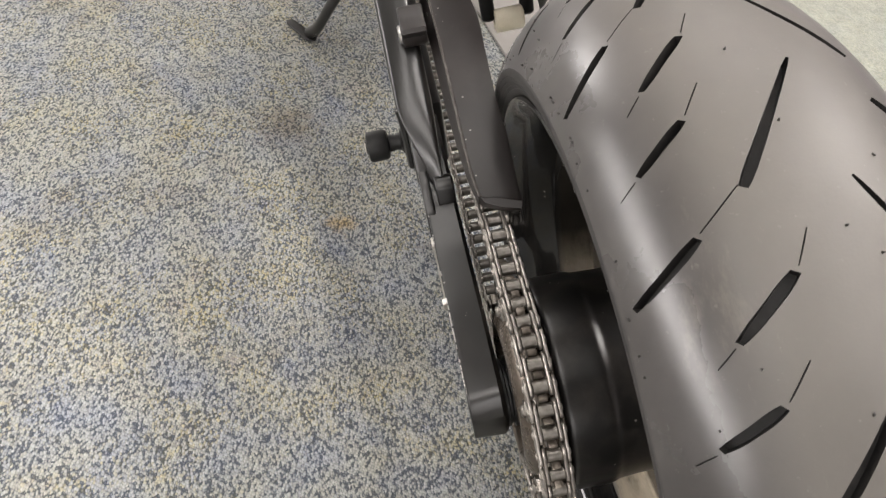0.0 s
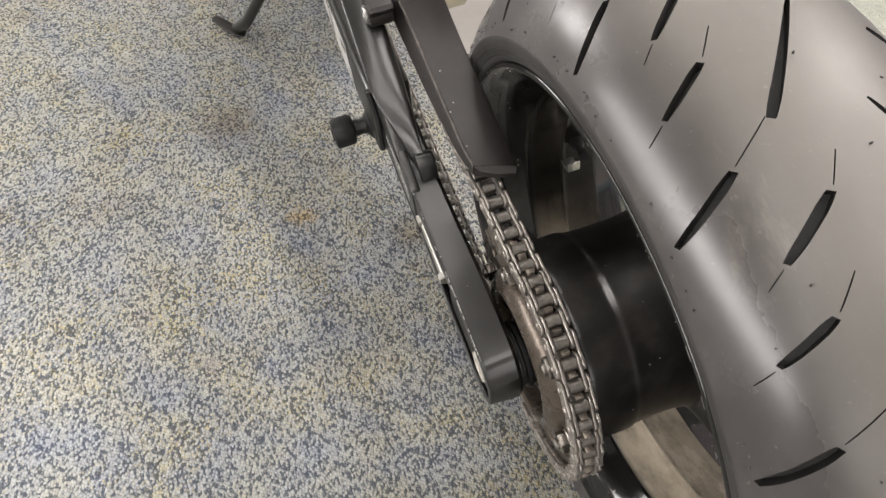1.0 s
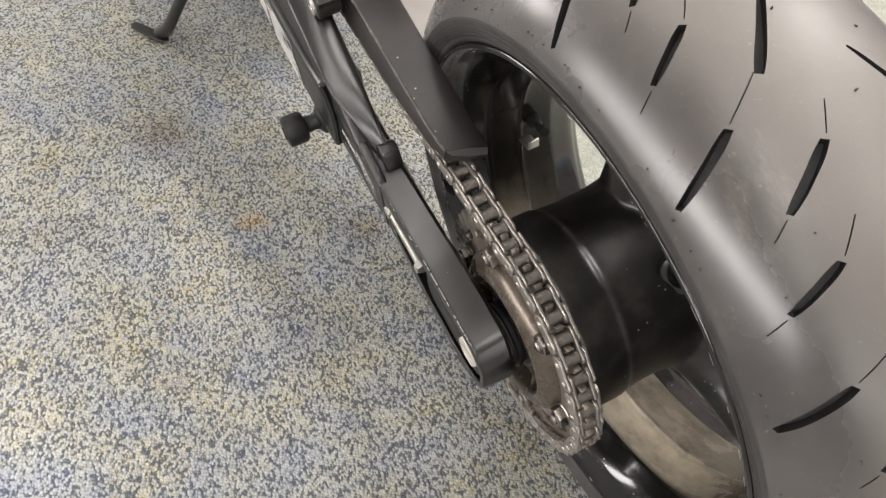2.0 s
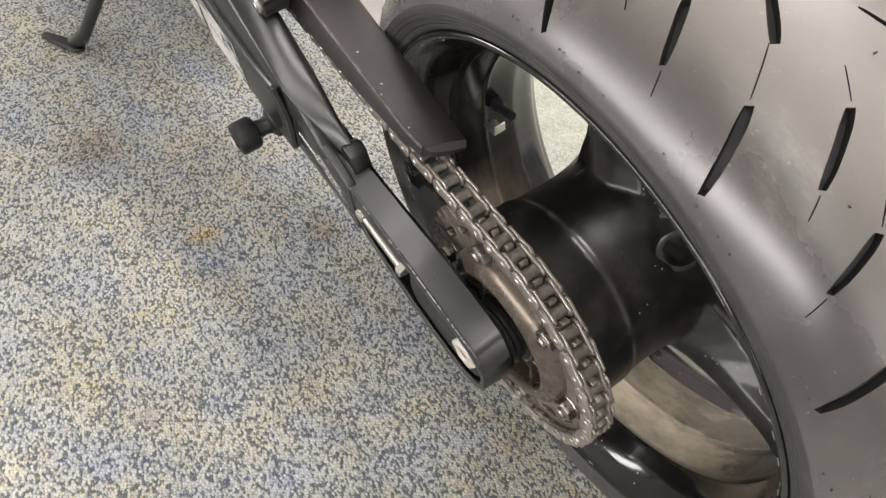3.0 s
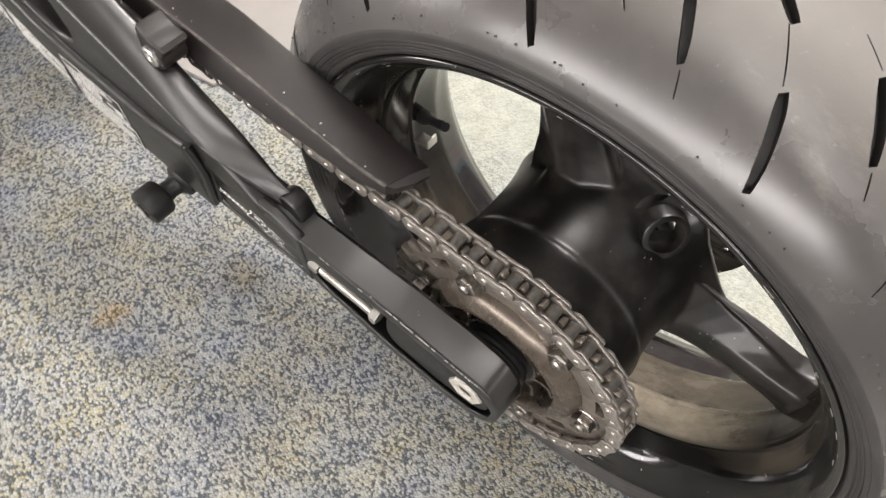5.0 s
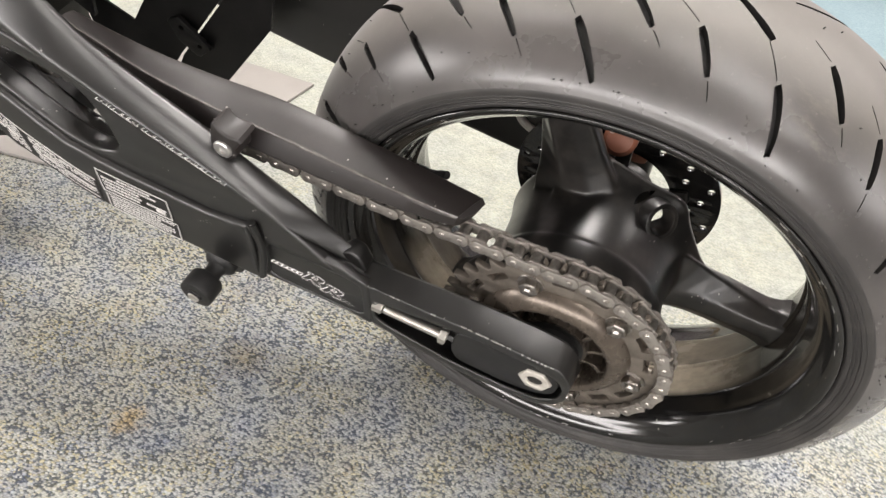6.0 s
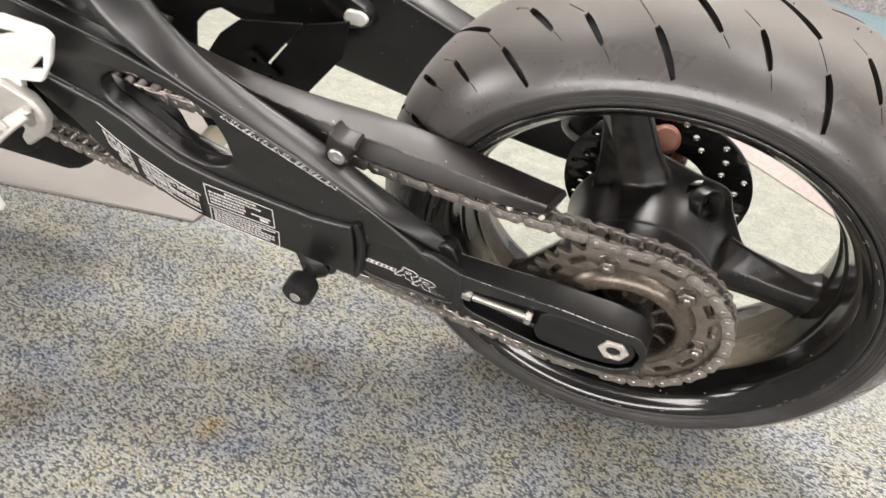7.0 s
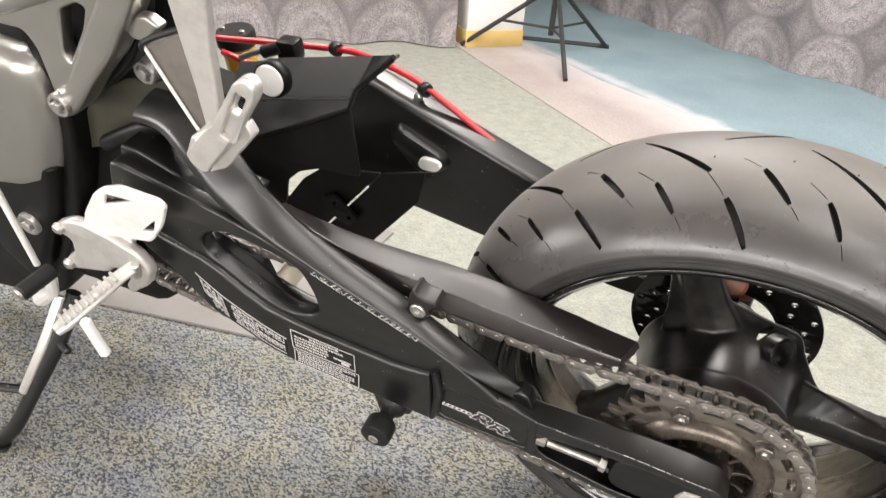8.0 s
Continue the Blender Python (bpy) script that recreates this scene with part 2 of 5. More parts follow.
AMBER = worn("amber_fluid", (0.75, 0.38, 0.04), (0.6, 0.28, 0.03), 0.25, scale=30)
RUST = worn("rust_red_paint", (0.20, 0.07, 0.038), (0.09, 0.036, 0.024), 0.5, scale=45)
BARE_EDGE = worn("bare_scuffed_metal", (0.55, 0.54, 0.52), (0.25, 0.24, 0.23), 0.35, 0.9, scale=200)
DECAL_WHITE = worn("white_print", (0.75, 0.74, 0.72), (0.6, 0.59, 0.57), 0.5, scale=60)
PRINT_GREY = worn("grey_print", (0.60, 0.59, 0.57), (0.48, 0.47, 0.45), 0.5, scale=60)
RIM_DUST_SHEEN = Mat("dusty_sheen_black_rim", (0.02, 0.019, 0.017), 0.2, spec=0.13)
_z = RIM_DUST_SHEEN.t.nodes.new("ShaderNodeSeparateXYZ")
RIM_DUST_SHEEN.link(RIM_DUST_SHEEN.co, _z.inputs[0])
_streaks = RIM_DUST_SHEEN.noise(16, 6, 0.7, RIM_DUST_SHEEN.mapping((1, 2.4, 1)))
# road dust, plus the reflected light low in the barrel painted pale
_low = RIM_DUST_SHEEN.ramp(RIM_DUST_SHEEN.math("MULTIPLY_ADD", _z.outputs[2], -2.0, 0.5), [(0.60, 0.04), (0.80, 1.0)])
_band = RIM_DUST_SHEEN.ramp(RIM_DUST_SHEEN.math("MULTIPLY_ADD", _z.outputs[1], 10.0, 0.5), [(0.12, 0.1), (0.17, 0.75), (0.40, 1.0), (0.47, 0.9), (0.50, 0.45), (0.90, 0.30)])
_dust_sheen = RIM_DUST_SHEEN.math("MULTIPLY", RIM_DUST_SHEEN.math("MULTIPLY", RIM_DUST_SHEEN.ramp(_streaks, [(0.30, 0.30), (0.46, 0.75), (0.62, 1.0)]), _low), _band)
RIM_DUST_SHEEN.colour(RIM_DUST_SHEEN.mix(_dust_sheen, (0.006, 0.0055, 0.005), RIM_DUST_SHEEN.mix(RIM_DUST_SHEEN.noise(40, 4, 0.6), (0.27, 0.228, 0.168), (0.42, 0.37, 0.295))))
RIM_DUST_SHEEN.rough(RIM_DUST_SHEEN.math("MULTIPLY_ADD", _dust_sheen, 0.28, RIM_DUST_SHEEN.math("MULTIPLY_ADD", _streaks, 0.16, 0.10)))
RIM_DUST_SHEEN.bump(RIM_DUST_SHEEN.noise(300, 3), 0.08, 0.0005)
RIM_DUST_SHEEN = RIM_DUST_SHEEN.m
DECAL_BLACK = worn("black_decal", (0.009, 0.009, 0.009), (0.018, 0.017, 0.017), 0.42, scale=60, spec=0.35)
WHITE = worn("white_card", (0.80, 0.79, 0.76), (0.72, 0.70, 0.66), 0.7, scale=8)
OCHRE = worn("ochre_card", (0.62, 0.45, 0.16), (0.55, 0.38, 0.12), 0.7, scale=8)
ENGINE = worn("dark_engine_castings", (0.007, 0.0066, 0.0062), (0.018, 0.016, 0.014), 0.5, 0.0, scale=30, bump=0.3, spec=0.2)
OLIVE = worn("dusty_olive_plastic", (0.055, 0.052, 0.038), (0.02, 0.019, 0.016), 0.6, scale=9, spec=0.3)
CREAM = worn("cream_plastic", (0.72, 0.66, 0.52), (0.55, 0.48, 0.36), 0.45, scale=30)
STAND_BLACK = worn("black_tube_paint", (0.02, 0.02, 0.02), (0.04, 0.04, 0.04), 0.4, scale=20)


def damask(name):
    """Pale woven medallions with curled leaves on a darker ground."""
    m = Mat(name, (0.4, 0.38, 0.38), 0.9, spec=0.2)
    along = m.mapping((1, 1, 1), (0, 0, radians(36.6)))
    cells = m.mapping((3.3, 0.0, 2.5), (0, 0, 0), (0, 0, 0), along)
    v = m.voronoi(1.0, cells, 0.0)
    d = v.outputs["Distance"]
    n = m.node("ShaderNodeTexNoise", Scale=20.0, Detail=3.0, Roughness=0.55, Distortion=2.4)
    m.link(along, n.inputs["Vector"])
    curls = m.math("SINE", m.math("MULTIPLY", n.outputs["Fac"], 46.0))
    rings = m.math("SINE", m.math("ADD", m.math("MULTIPLY", d, 34.0), m.math("MULTIPLY", n.outputs["Fac"], 7.0)))
    f = m.math("MULTIPLY_ADD", m.math("GREATER_THAN", curls, 0.1), 0.45, m.math("MULTIPLY_ADD", rings, 0.14, 0.36))
    f = m.math("MULTIPLY", f, m.ramp(d, [(0.44, 1.0), (0.52, 0.25), (0.60, 0.6)]))
    c = m.mix(f, (0.27, 0.24, 0.25), (0.80, 0.745, 0.75))
    m.colour(c).bump(m.noise(500, 2), 0.3, 0.001)
    return m.m


DAMASK = damask("grey_damask_cloth")
GLOW = bpy.data.materials.new("tube_diffuser")
GLOW.use_nodes = True
GLOW.node_tree.nodes["Principled BSDF"].inputs["Emission Color"].default_value = (1, 0.97, 0.93, 1)
GLOW.node_tree.nodes["Principled BSDF"].inputs["Emission Strength"].default_value = 4.0

# ---- shape helpers ----


def part(name, bm, material, parent=None, label="", smooth=True, sharp=35):
    """Links a bmesh as one mesh object under parent."""
    me = bpy.data.meshes.new(name)
    if smooth:
        for fc in bm.faces:
            fc.smooth = True
        for e in bm.edges:
            if len(e.link_faces) == 2 and e.calc_face_angle(0.0) > radians(sharp):
                e.smooth = False
    bm.to_mesh(me)
    bm.free()
    me.materials.append(material)
    ob = new(name, me)
    if parent:
        ob.parent = parent
    if label:
        tagged(ob, label)
    return ob


def thing(name, label, category, m=None, group="", kind=""):
    ob = new(name)
    ob.empty_display_size = 0.05
    if m:
        ob.matrix_basis = m
    return tagged(ob, label, category, group, kind)


def curve_pts(pts, n=6, closed=True):
    """A smooth line through the points."""
    out = []
    k = len(pts)
    for i in range(k if closed else k - 1):
        p = [pts[(i + j) % k] if closed else pts[min(max(i + j, 0), k - 1)] for j in (-1, 0, 1, 2)]
        for s in range(n):
            u = s / n
            out.append(tuple(0.5 * (2 * b + (c - a) * u + (2 * a - 5 * b + 4 * c - d) * u * u + (3 * b - a - 3 * c + d) * u ** 3)
                             for a, b, c, d in zip(*p)))
    if not closed:
        out.append(tuple(pts[-1]))
    return out


def rounded(pts, r, n=5):
    """A polygon with its corners rounded."""
    out = []
    k = len(pts)
    for i in range(k):
        a, b, c = Vector(pts[i - 1]), Vector(pts[i]), Vector(pts[(i + 1) % k])
        ra = min(r, (a - b).length * 0.45, (c - b).length * 0.45)
        p, q = b + (a - b).normalized() * ra, b + (c - b).normalized() * ra
        for s in range(n + 1):
            u = s / n
            out.append(tuple((1 - u) ** 2 * p + 2 * u * (1 - u) * b + u * u * q))
    return out


def ring_pts(cx, cz, r, n=24, a0=0.0):
    return [(cx + r * math.cos(a0 + 2 * math.pi * i / n), cz + r * math.sin(a0 + 2 * math.pi * i / n)) for i in range(n)]


def sheet(outline, holes, y0, y1, bevel=0.001, steps=2):
    """A plate with holes: outlines in x, z; thickness from y0 to y1; rounded edges."""
    cu = bpy.data.curves.new("sheet", "CURVE")
    cu.dimensions, cu.fill_mode = "2D", "BOTH"
    cu.extrude = abs(y1 - y0) / 2 - bevel
    cu.bevel_depth, cu.bevel_resolution, cu.offset = bevel, steps, -bevel
    for line in [outline, *holes]:
        sp = cu.splines.new("POLY")
        sp.points.add(len(line) - 1)
        for p, q in zip(sp.points, line):
            p.co = (q[0], q[1], 0, 1)
        sp.use_cyclic_u = True
    ob = new("sheet", cu)
    me = bpy.data.meshes.new_from_object(ob.evaluated_get(bpy.context.evaluated_depsgraph_get()))
    bm = bmesh.new()
    bm.from_mesh(me)
    bpy.data.objects.remove(ob)
    bpy.data.meshes.remove(me)
    bpy.data.curves.remove(cu)
    yc = (y0 + y1) / 2
    for v in bm.verts:
        x, y, z = v.co
        v.co = (x, yc - z, y)
    bmesh.ops.remove_doubles(bm, verts=bm.verts, dist=1e-6)
    return bm


def lathe(profile, n=96, a0=0.0, a1=2 * math.pi):
    """A body turned about the y axis from (r, y) points."""
    bm = bmesh.new()
    full = abs(a1 - a0) > 6.28
    rows = []
    for i in range(n if full else n + 1):
        a = a0 + (a1 - a0) * i / n
        rows.append([bm.verts.new((r * math.cos(a), y, r * math.sin(a))) for r, y in profile])
    for i in range(len(rows) if full else len(rows) - 1):
        p, q = rows[i], rows[(i + 1) % len(rows)]
        for j in range(len(profile) - 1):
            bm.faces.new((p[j], q[j], q[j + 1], p[j + 1]))
    bmesh.ops.remove_doubles(bm, verts=bm.verts, dist=1e-6)
    bmesh.ops.recalc_face_normals(bm, faces=bm.faces)
    return bm


def tube(path, radius, n=12, flat=1.0, caps=True, up=(0, 1, 0)):
    """A tube along a path; radius may be a list; flat squeezes it along up."""
    bm = bmesh.new()
    pts = [Vector(p) for p in path]
    rr = radius if isinstance(radius, (list, tuple)) else [radius] * len(pts)
    rings = []
    for i, p in enumerate(pts):
        d = (pts[min(i + 1, len(pts) - 1)] - pts[max(i - 1, 0)]).normalized()
        u = Vector(up)
        u = (u - d * u.dot(d))
        u = u.normalized() if u.length > 1e-4 else d.orthogonal().normalized()
        w = d.cross(u)
        rings.append([bm.verts.new(p + (w * math.cos(2 * math.pi * k / n) + u * flat * math.sin(2 * math.pi * k / n)) * rr[i]) for k in range(n)])
    for p, q in zip(rings, rings[1:]):
        for k in range(n):
            bm.faces.new((p[k], p[(k + 1) % n], q[(k + 1) % n], q[k]))
    if caps:
        bm.faces.new(rings[0][::-1])
        bm.faces.new(rings[-1])
    bmesh.ops.recalc_face_normals(bm, faces=bm.faces)
    return bm


def loft(sections, closed_ends=True):
    """A skin over rings of equal length."""
    bm = bmesh.new()
    rings = [[bm.verts.new(p) for p in s] for s in sections]
    for p, q in zip(rings, rings[1:]):
        for k in range(len(p)):
            bm.faces.new((p[k], p[(k + 1) % len(p)], q[(k + 1) % len(p)], q[k]))
    if closed_ends:
        bm.faces.new(rings[0][::-1])
        bm.faces.new(rings[-1])
    bmesh.ops.recalc_face_normals(bm, faces=bm.faces)
    return bm


def box(x0, x1, y0, y1, z0, z1, bevel=0.0):
    bm = bmesh.new()
    bmesh.ops.create_cube(bm, size=1.0)
    for v in bm.verts:
        v.co = ((x0 + x1) / 2 + v.co.x * (x1 - x0), (y0 + y1) / 2 + v.co.y * (y1 - y0), (z0 + z1) / 2 + v.co.z * (z1 - z0))
    if bevel:
        bmesh.ops.bevel(bm, geom=bm.edges[:], offset=bevel, segments=2, affect="EDGES", profile=0.5)
    return bm


def rod(a, b, r, n=16, bevel=0.0):
    """A straight round bar from a to b with softened ends."""
    a, b = Vector(a), Vector(b)
    d = (b - a).normalized()
    if bevel:
        return tube([a, a + d * 1e-5, a + d * bevel, b - d * bevel, b - d * 1e-5, b], [r - bevel, r - bevel, r, r, r - bevel, r - bevel], n)
    return tube([a, b], r, n)


def joined(*bms):
    out = bms[0]
    for bm in bms[1:]:
        me = bpy.data.meshes.new("tmp")
        bm.to_mesh(me)
        bm.free()
        out.from_mesh(me)
        bpy.data.meshes.remove(me)
    return out


def moved(bm, m):
    bm.transform(m)
    return bm


def hexagon(r, y0, y1, cx=0.0, cz=0.0, a0=0.0, bevel=0.0012):
    return sheet(ring_pts(cx, cz, r, 6, a0), [], y0, y1, bevel)

# ---- the room ----


def flat_zone(name, pts, z, material, label, cat="floor", kind="structure"):
    bm = bmesh.new()
    top = [bm.verts.new((x, y, z)) for x, y in pts]
    low = [bm.verts.new((x, y, z - 0.02)) for x, y in pts]
    bm.faces.new(top)
    bm.faces.new(low[::-1])
    for i in range(len(pts)):
        j = (i + 1) % len(pts)
        bm.faces.new((top[i], low[i], low[j], top[j]))
    bmesh.ops.recalc_face_normals(bm, faces=bm.faces)
    return tagged(part(name, bm, material, smooth=False), label, cat, kind=kind)


X0, X1, Y0, Y1 = -4.6, 4.2, -3.6, 5.0
flat_zone("floor", [(X0, Y0), (X1, Y0), (X1, Y1), (X0, Y1)], 0.0, CARPET, "speckled grey blue and ochre loop-pile carpet", "carpet")
flat_zone("floor_beige", [(-2.9, 4.03), (-1.19, 2.33), (-0.40, 1.55), (1.6, -0.42 + 0.0), (2.1, 0.35), (-0.113, 1.945), (-0.541, 2.229), (-1.04, 2.687), (-2.6, 4.2)], 0.004, BEIGE_CARPET, "pale beige carpet strip beside the blue carpet", "carpet")
flat_zone("floor_blue", [(-2.6, 4.2), (-1.04, 2.687), (-0.541, 2.229), (-0.113, 1.945), (2.1, 0.35), (X1 - 0.1, 0.6), (X1 - 0.1, Y1 - 0.1), (-2.6, Y1 - 0.1)], 0.005, BLUE_CARPET, "muted blue carpet in front of the curtain", "carpet")
for nm, b in (("wall_south", (X0, X1, Y0 - 0.12, Y0, 0, CEILING)), ("wall_north", (X0, X1, Y1, Y1 + 0.12, 0, CEILING)),
              ("wall_west", (X0 - 0.12, X0, Y0, Y1, 0, CEILING)), ("wall_east", (X1, X1 + 0.12, Y0, Y1, 0, CEILING))):
    tagged(part(nm, box(*b), PLASTER, smooth=False), "plain off-white plastered room wall", "wall", kind="structure")
tagged(part("ceiling", box(X0, X1, Y0, Y1, CEILING, CEILING + 0.1), CEILING_WHITE, smooth=False), "plain white room ceiling", "ceiling", kind="structure")
for px, py, watts, wide in PANELS:
    t = thing("ceiling_light", "white ceiling tube light out of view, with a bright diffuser", "lamp", pose(px, py, CEILING), "ceiling lights")
    part("frame", box(-0.64, 0.64, -wide / 2 - 0.04, wide / 2 + 0.04, -0.055, 0.0, 0.006), WHITE, t)
    part("diffuser", box(-0.60, 0.60, -wide / 2, wide / 2, -0.075, -0.0555, 0.004), GLOW, t)


def curtain(name, a, b, height, label, folds=9, lift=0.006):
    """A hanging cloth from a to b with soft folds and a little thickness."""
    a, b = Vector((*a, 0)), Vector((*b, 0))
    d = b - a
    nrm = Vector((-d.y, d.x, 0)).normalized()
    nu, nz = folds * 12, 14
    bm = bmesh.new()
    grid = []
    for i in range(nu + 1):
        u = i / nu
        col = []
        for j in range(nz + 1):
            z = lift + (height - lift) * j / nz
            k = 0.028 * math.sin(u * folds * 6.283 + 0.7 * math.sin(u * 17)) * (1.2 - 0.5 * j / nz) + 0.012 * math.sin(u * 37 + z * 2)
            p = a + d * u + nrm * k
            col.append(bm.verts.new((p.x, p.y, z)))
        grid.append(col)
    for i in range(nu):
        for j in range(nz):
            bm.faces.new((grid[i][j], grid[i + 1][j], grid[i + 1][j + 1], grid[i][j + 1]))
    bmesh.ops.solidify(bm, geom=bm.faces[:], thickness=0.004)
    return tagged(part(name, bm, DAMASK), label, "curtain")


curtain("curtain", (-2.2, 4.74), (2.9, 0.95), 2.3, "grey damask cloth curtain hanging to the blue carpet", 14)
curtain("curtain", (-3.6, 1.05), (-1.25, 2.375), 2.0, "grey damask cloth hanging close above the floor", 8)

t = thing("cardboard_box", "white box with an ochre lower band on the floor", "box", pose(-1.16, 2.55, 0, 0, 0, 42))
part("body", box(-0.140, 0.140, -0.10, 0.10, 0.075, 0.42, 0.004), WHITE, t)
part("band", box(-0.143, 0.143, -0.103, 0.103, 0.0, 0.078, 0.003), OCHRE, t, "ochre printed band")

t = thing("tripod_stand", "black folding light stand with spread tube legs", "stand", pose(-0.83, 2.46, 0))
part("pole", rod((0, 0, 0.10), (0, 0, 1.6), 0.013, 12), STAND_BLACK, t)
part("collar", lathe([(0.0, 0.27), (0.024, 0.27), (0.026, 0.28), (0.026, 0.32), (0.0, 0.32)], 16), STAND_BLACK, t).rotation_euler = (math.pi / 2, 0, 0)
for fx, fy in ((0.20, 0.33), (0.17, -0.35), (-0.39, -0.075)):
    part("leg", rod((fx, fy, 0.012), (fx * 0.05, fy * 0.05, 0.30), 0.010, 10), STAND_BLACK, t)
    part("brace", rod((fx * 0.55, fy * 0.55, 0.140), (0, 0, 0.13), 0.006, 8), STAND_BLACK, t)
part("crossbar", rod((-0.36, 0.20, 0.012), (0.21, 0.34, 0.012), 0.011, 8), STAND_BLACK, t)

t = thing("floor_board", "thin pale grey board lying under the motorcycle", "board", pose(0, 0, 0))
part("panel", sheet([(-1.9, 0.0), (-1.27, 0.06), (-0.75, 0.137), (-0.72, 0.141), (-0.70, 0.62), (-1.9, 0.62)], [], -0.003, 0.003, 0.001), BOARD, t)
t.matrix_basis = Matrix(((1, 0, 0, 0), (0, 0, 1, 0), (0, -1, 0, 0.004), (0, 0, 0, 1)))

# ---- the motorcycle ----
bike = thing("motorcycle", "black sports motorcycle with bare tail leaning on its side stand", "motorcycle", BIKE)

# rear wheel: rim, hub and three spokes
LIP = [(0.2325, -0.0800), (0.2324, -0.0822), (0.2317, -0.0835), (0.2306, -0.0841), (0.2293, -0.0840), (0.2280, -0.0834), (0.2262, -0.0820), (0.2240, -0.0802), (0.2222, -0.0780), (0.2203, -0.0756), (0.2182, -0.0734), (0.2158, -0.0711), (0.2137, -0.0685),
       (0.2120, -0.0655), (0.2105, -0.0622), (0.2092, -0.0585), (0.2080, -0.0542), (0.2068, -0.0498), (0.2056, -0.0455), (0.2044, -0.0415), (0.2035, -0.0380)]
RIM = LIP + [(0.2030, -0.0300), (0.2030, 0.0300)] + [(r, -y) for r, y in LIP[::-1]] + [(0.2270, 0.0750), (0.2190, 0.0700), (0.2145, 0.0500), (0.2080, 0.0300), (0.2065, 0.0), (0.2080, -0.0300), (0.2145, -0.0500), (0.2190, -0.0700), (0.2270, -0.0750), (0.2325, -0.0800)]
# the barrel: a dusty band between a low step and a raised bead, and a clean flat beyond it
BARREL = [(0.2040, -0.0385), (0.2028, -0.0372), (0.2014, -0.0352), (0.2006, -0.0338), (0.2004, -0.0320), (0.1998, -0.0250), (0.1994, -0.0180), (0.1992, -0.0110), (0.1991, -0.0060), (0.1989, -0.0046), (0.1978, -0.0038), (0.1969, -0.0034),
          (0.1965, -0.0028), (0.1965, -0.0016), (0.1969, -0.0010), (0.1978, -0.0006), (0.1984, 0.0002), (0.1986, 0.0040), (0.1989, 0.0120), (0.1994, 0.0200), (0.2001, 0.0280), (0.2010, 0.0340), (0.2024, 0.0380), (0.2040, 0.0395)]
wheel = part("rear_wheel", lathe(RIM, 192), GLOSS_BLACK, bike, "gloss black three-spoke cast wheel")
part("barrel", lathe(BARREL, 192), RIM_DUST_SHEEN, wheel, "dusty inner barrel of the rim, with pale sheen painted low down")
HUB = [(0.0, -0.1040), (0.0800, -0.1040), (0.0848, -0.1030), (0.0864, -0.1000), (0.0868, -0.0700), (0.0864, -0.0672), (0.0850, -0.0650), (0.0844, -0.0630), (0.0844, -0.0600), (0.0838, -0.0500), (0.0834, -0.0400),
       (0.0836, -0.0300), (0.0846, -0.0210), (0.0866, -0.0130), (0.0896, -0.0065), (0.0936, -0.0005), (0.0990, 0.0055), (0.1060, 0.0115), (0.1135, 0.0165), (0.1120, 0.0215), (0.1000, 0.0220), (0.0600, 0.0220), (0.0340, 0.0225), (0.0300, 0.0270), (0.0285, 0.0760), (0.0275, 0.0780), (0.0, 0.0780)]
HOLE_MID, HOLE_WAY = Vector((0.0537, -0.0057, 0.0730)), Vector((0.66, -0.60, 0.46)).normalized()


def carved(ob, cutter_bm):
    """Cuts a solid out of an object's mesh and keeps the result as plain mesh."""
    tool = part("tool", cutter_bm, HUB_BLACK, smooth=False)
    md = ob.modifiers.new("cut", "BOOLEAN")
    md.operation, md.solver, md.object = "DIFFERENCE", "MANIFOLD", tool
    me = bpy.data.meshes.new_from_object(ob.evaluated_get(bpy.context.evaluated_depsgraph_get()))
    me.name = ob.name
    ob.modifiers.clear()
    ob.data = me
    used = tool.data
    bpy.data.objects.remove(tool)
    bpy.data.meshes.remove(used)


SPOKE_ANGLES = [110.5, -9.5, 230.5]
HOLES = [SPOKE_ANGLES[0] - 61.0, SPOKE_ANGLES[2] + 59.0]


def web_reach(deg):
    """How far the hub's web reaches at that angle: neck, hole bosses and spoke roots drawn into one outline."""
    polar = lambda r, a: Vector((r * math.cos(radians(a)), r * math.sin(radians(a))))
    u = polar(1.0, deg)

    def bar(p, a, b, ra, rb):
        k = max(0.0, min(1.0, (p - a).dot(b - a) / (b - a).length_squared))
        return (p - a.lerp(b, k)).length - (ra + (rb - ra) * k)

    def inside(p):
        d = [p.length - 0.0840]
        for h in HOLES:
            d.append(bar(p, polar(0.087, h), polar(0.100, h + 61.0), 0.0165, 0.022))
            d.append(bar(p, polar(0.087, h), polar(0.100, h - 59.0), 0.0165, 0.020))
        return -0.005 * math.log(sum(math.exp(-v / 0.005) for v in d))

    lo, hi = 0.080, 0.16
    for _ in range(24):
        m = (lo + hi) / 2
        lo, hi = (m, hi) if inside(u * m) < 0 else (lo, m)
    return min(lo, 0.128)


def lobed_hub():
    """The turned hub with its flange drawn out into the web."""
    bm = lathe(HUB, 180)
    reach = {}
    for v in bm.verts:
        r = math.hypot(v.co.x, v.co.z)
        if r > 0.0835 and v.co.y > -0.0320:
            a = round(math.degrees(math.atan2(v.co.z, v.co.x)), 2)
            if a not in reach:
                reach[a] = web_reach(a)
            k = (0.0835 + (r - 0.0835) * (max(reach[a], 0.090) - 0.0835) / 0.0300) / r
            v.co.x, v.co.z = v.co.x * k, v.co.z * k
    return bm


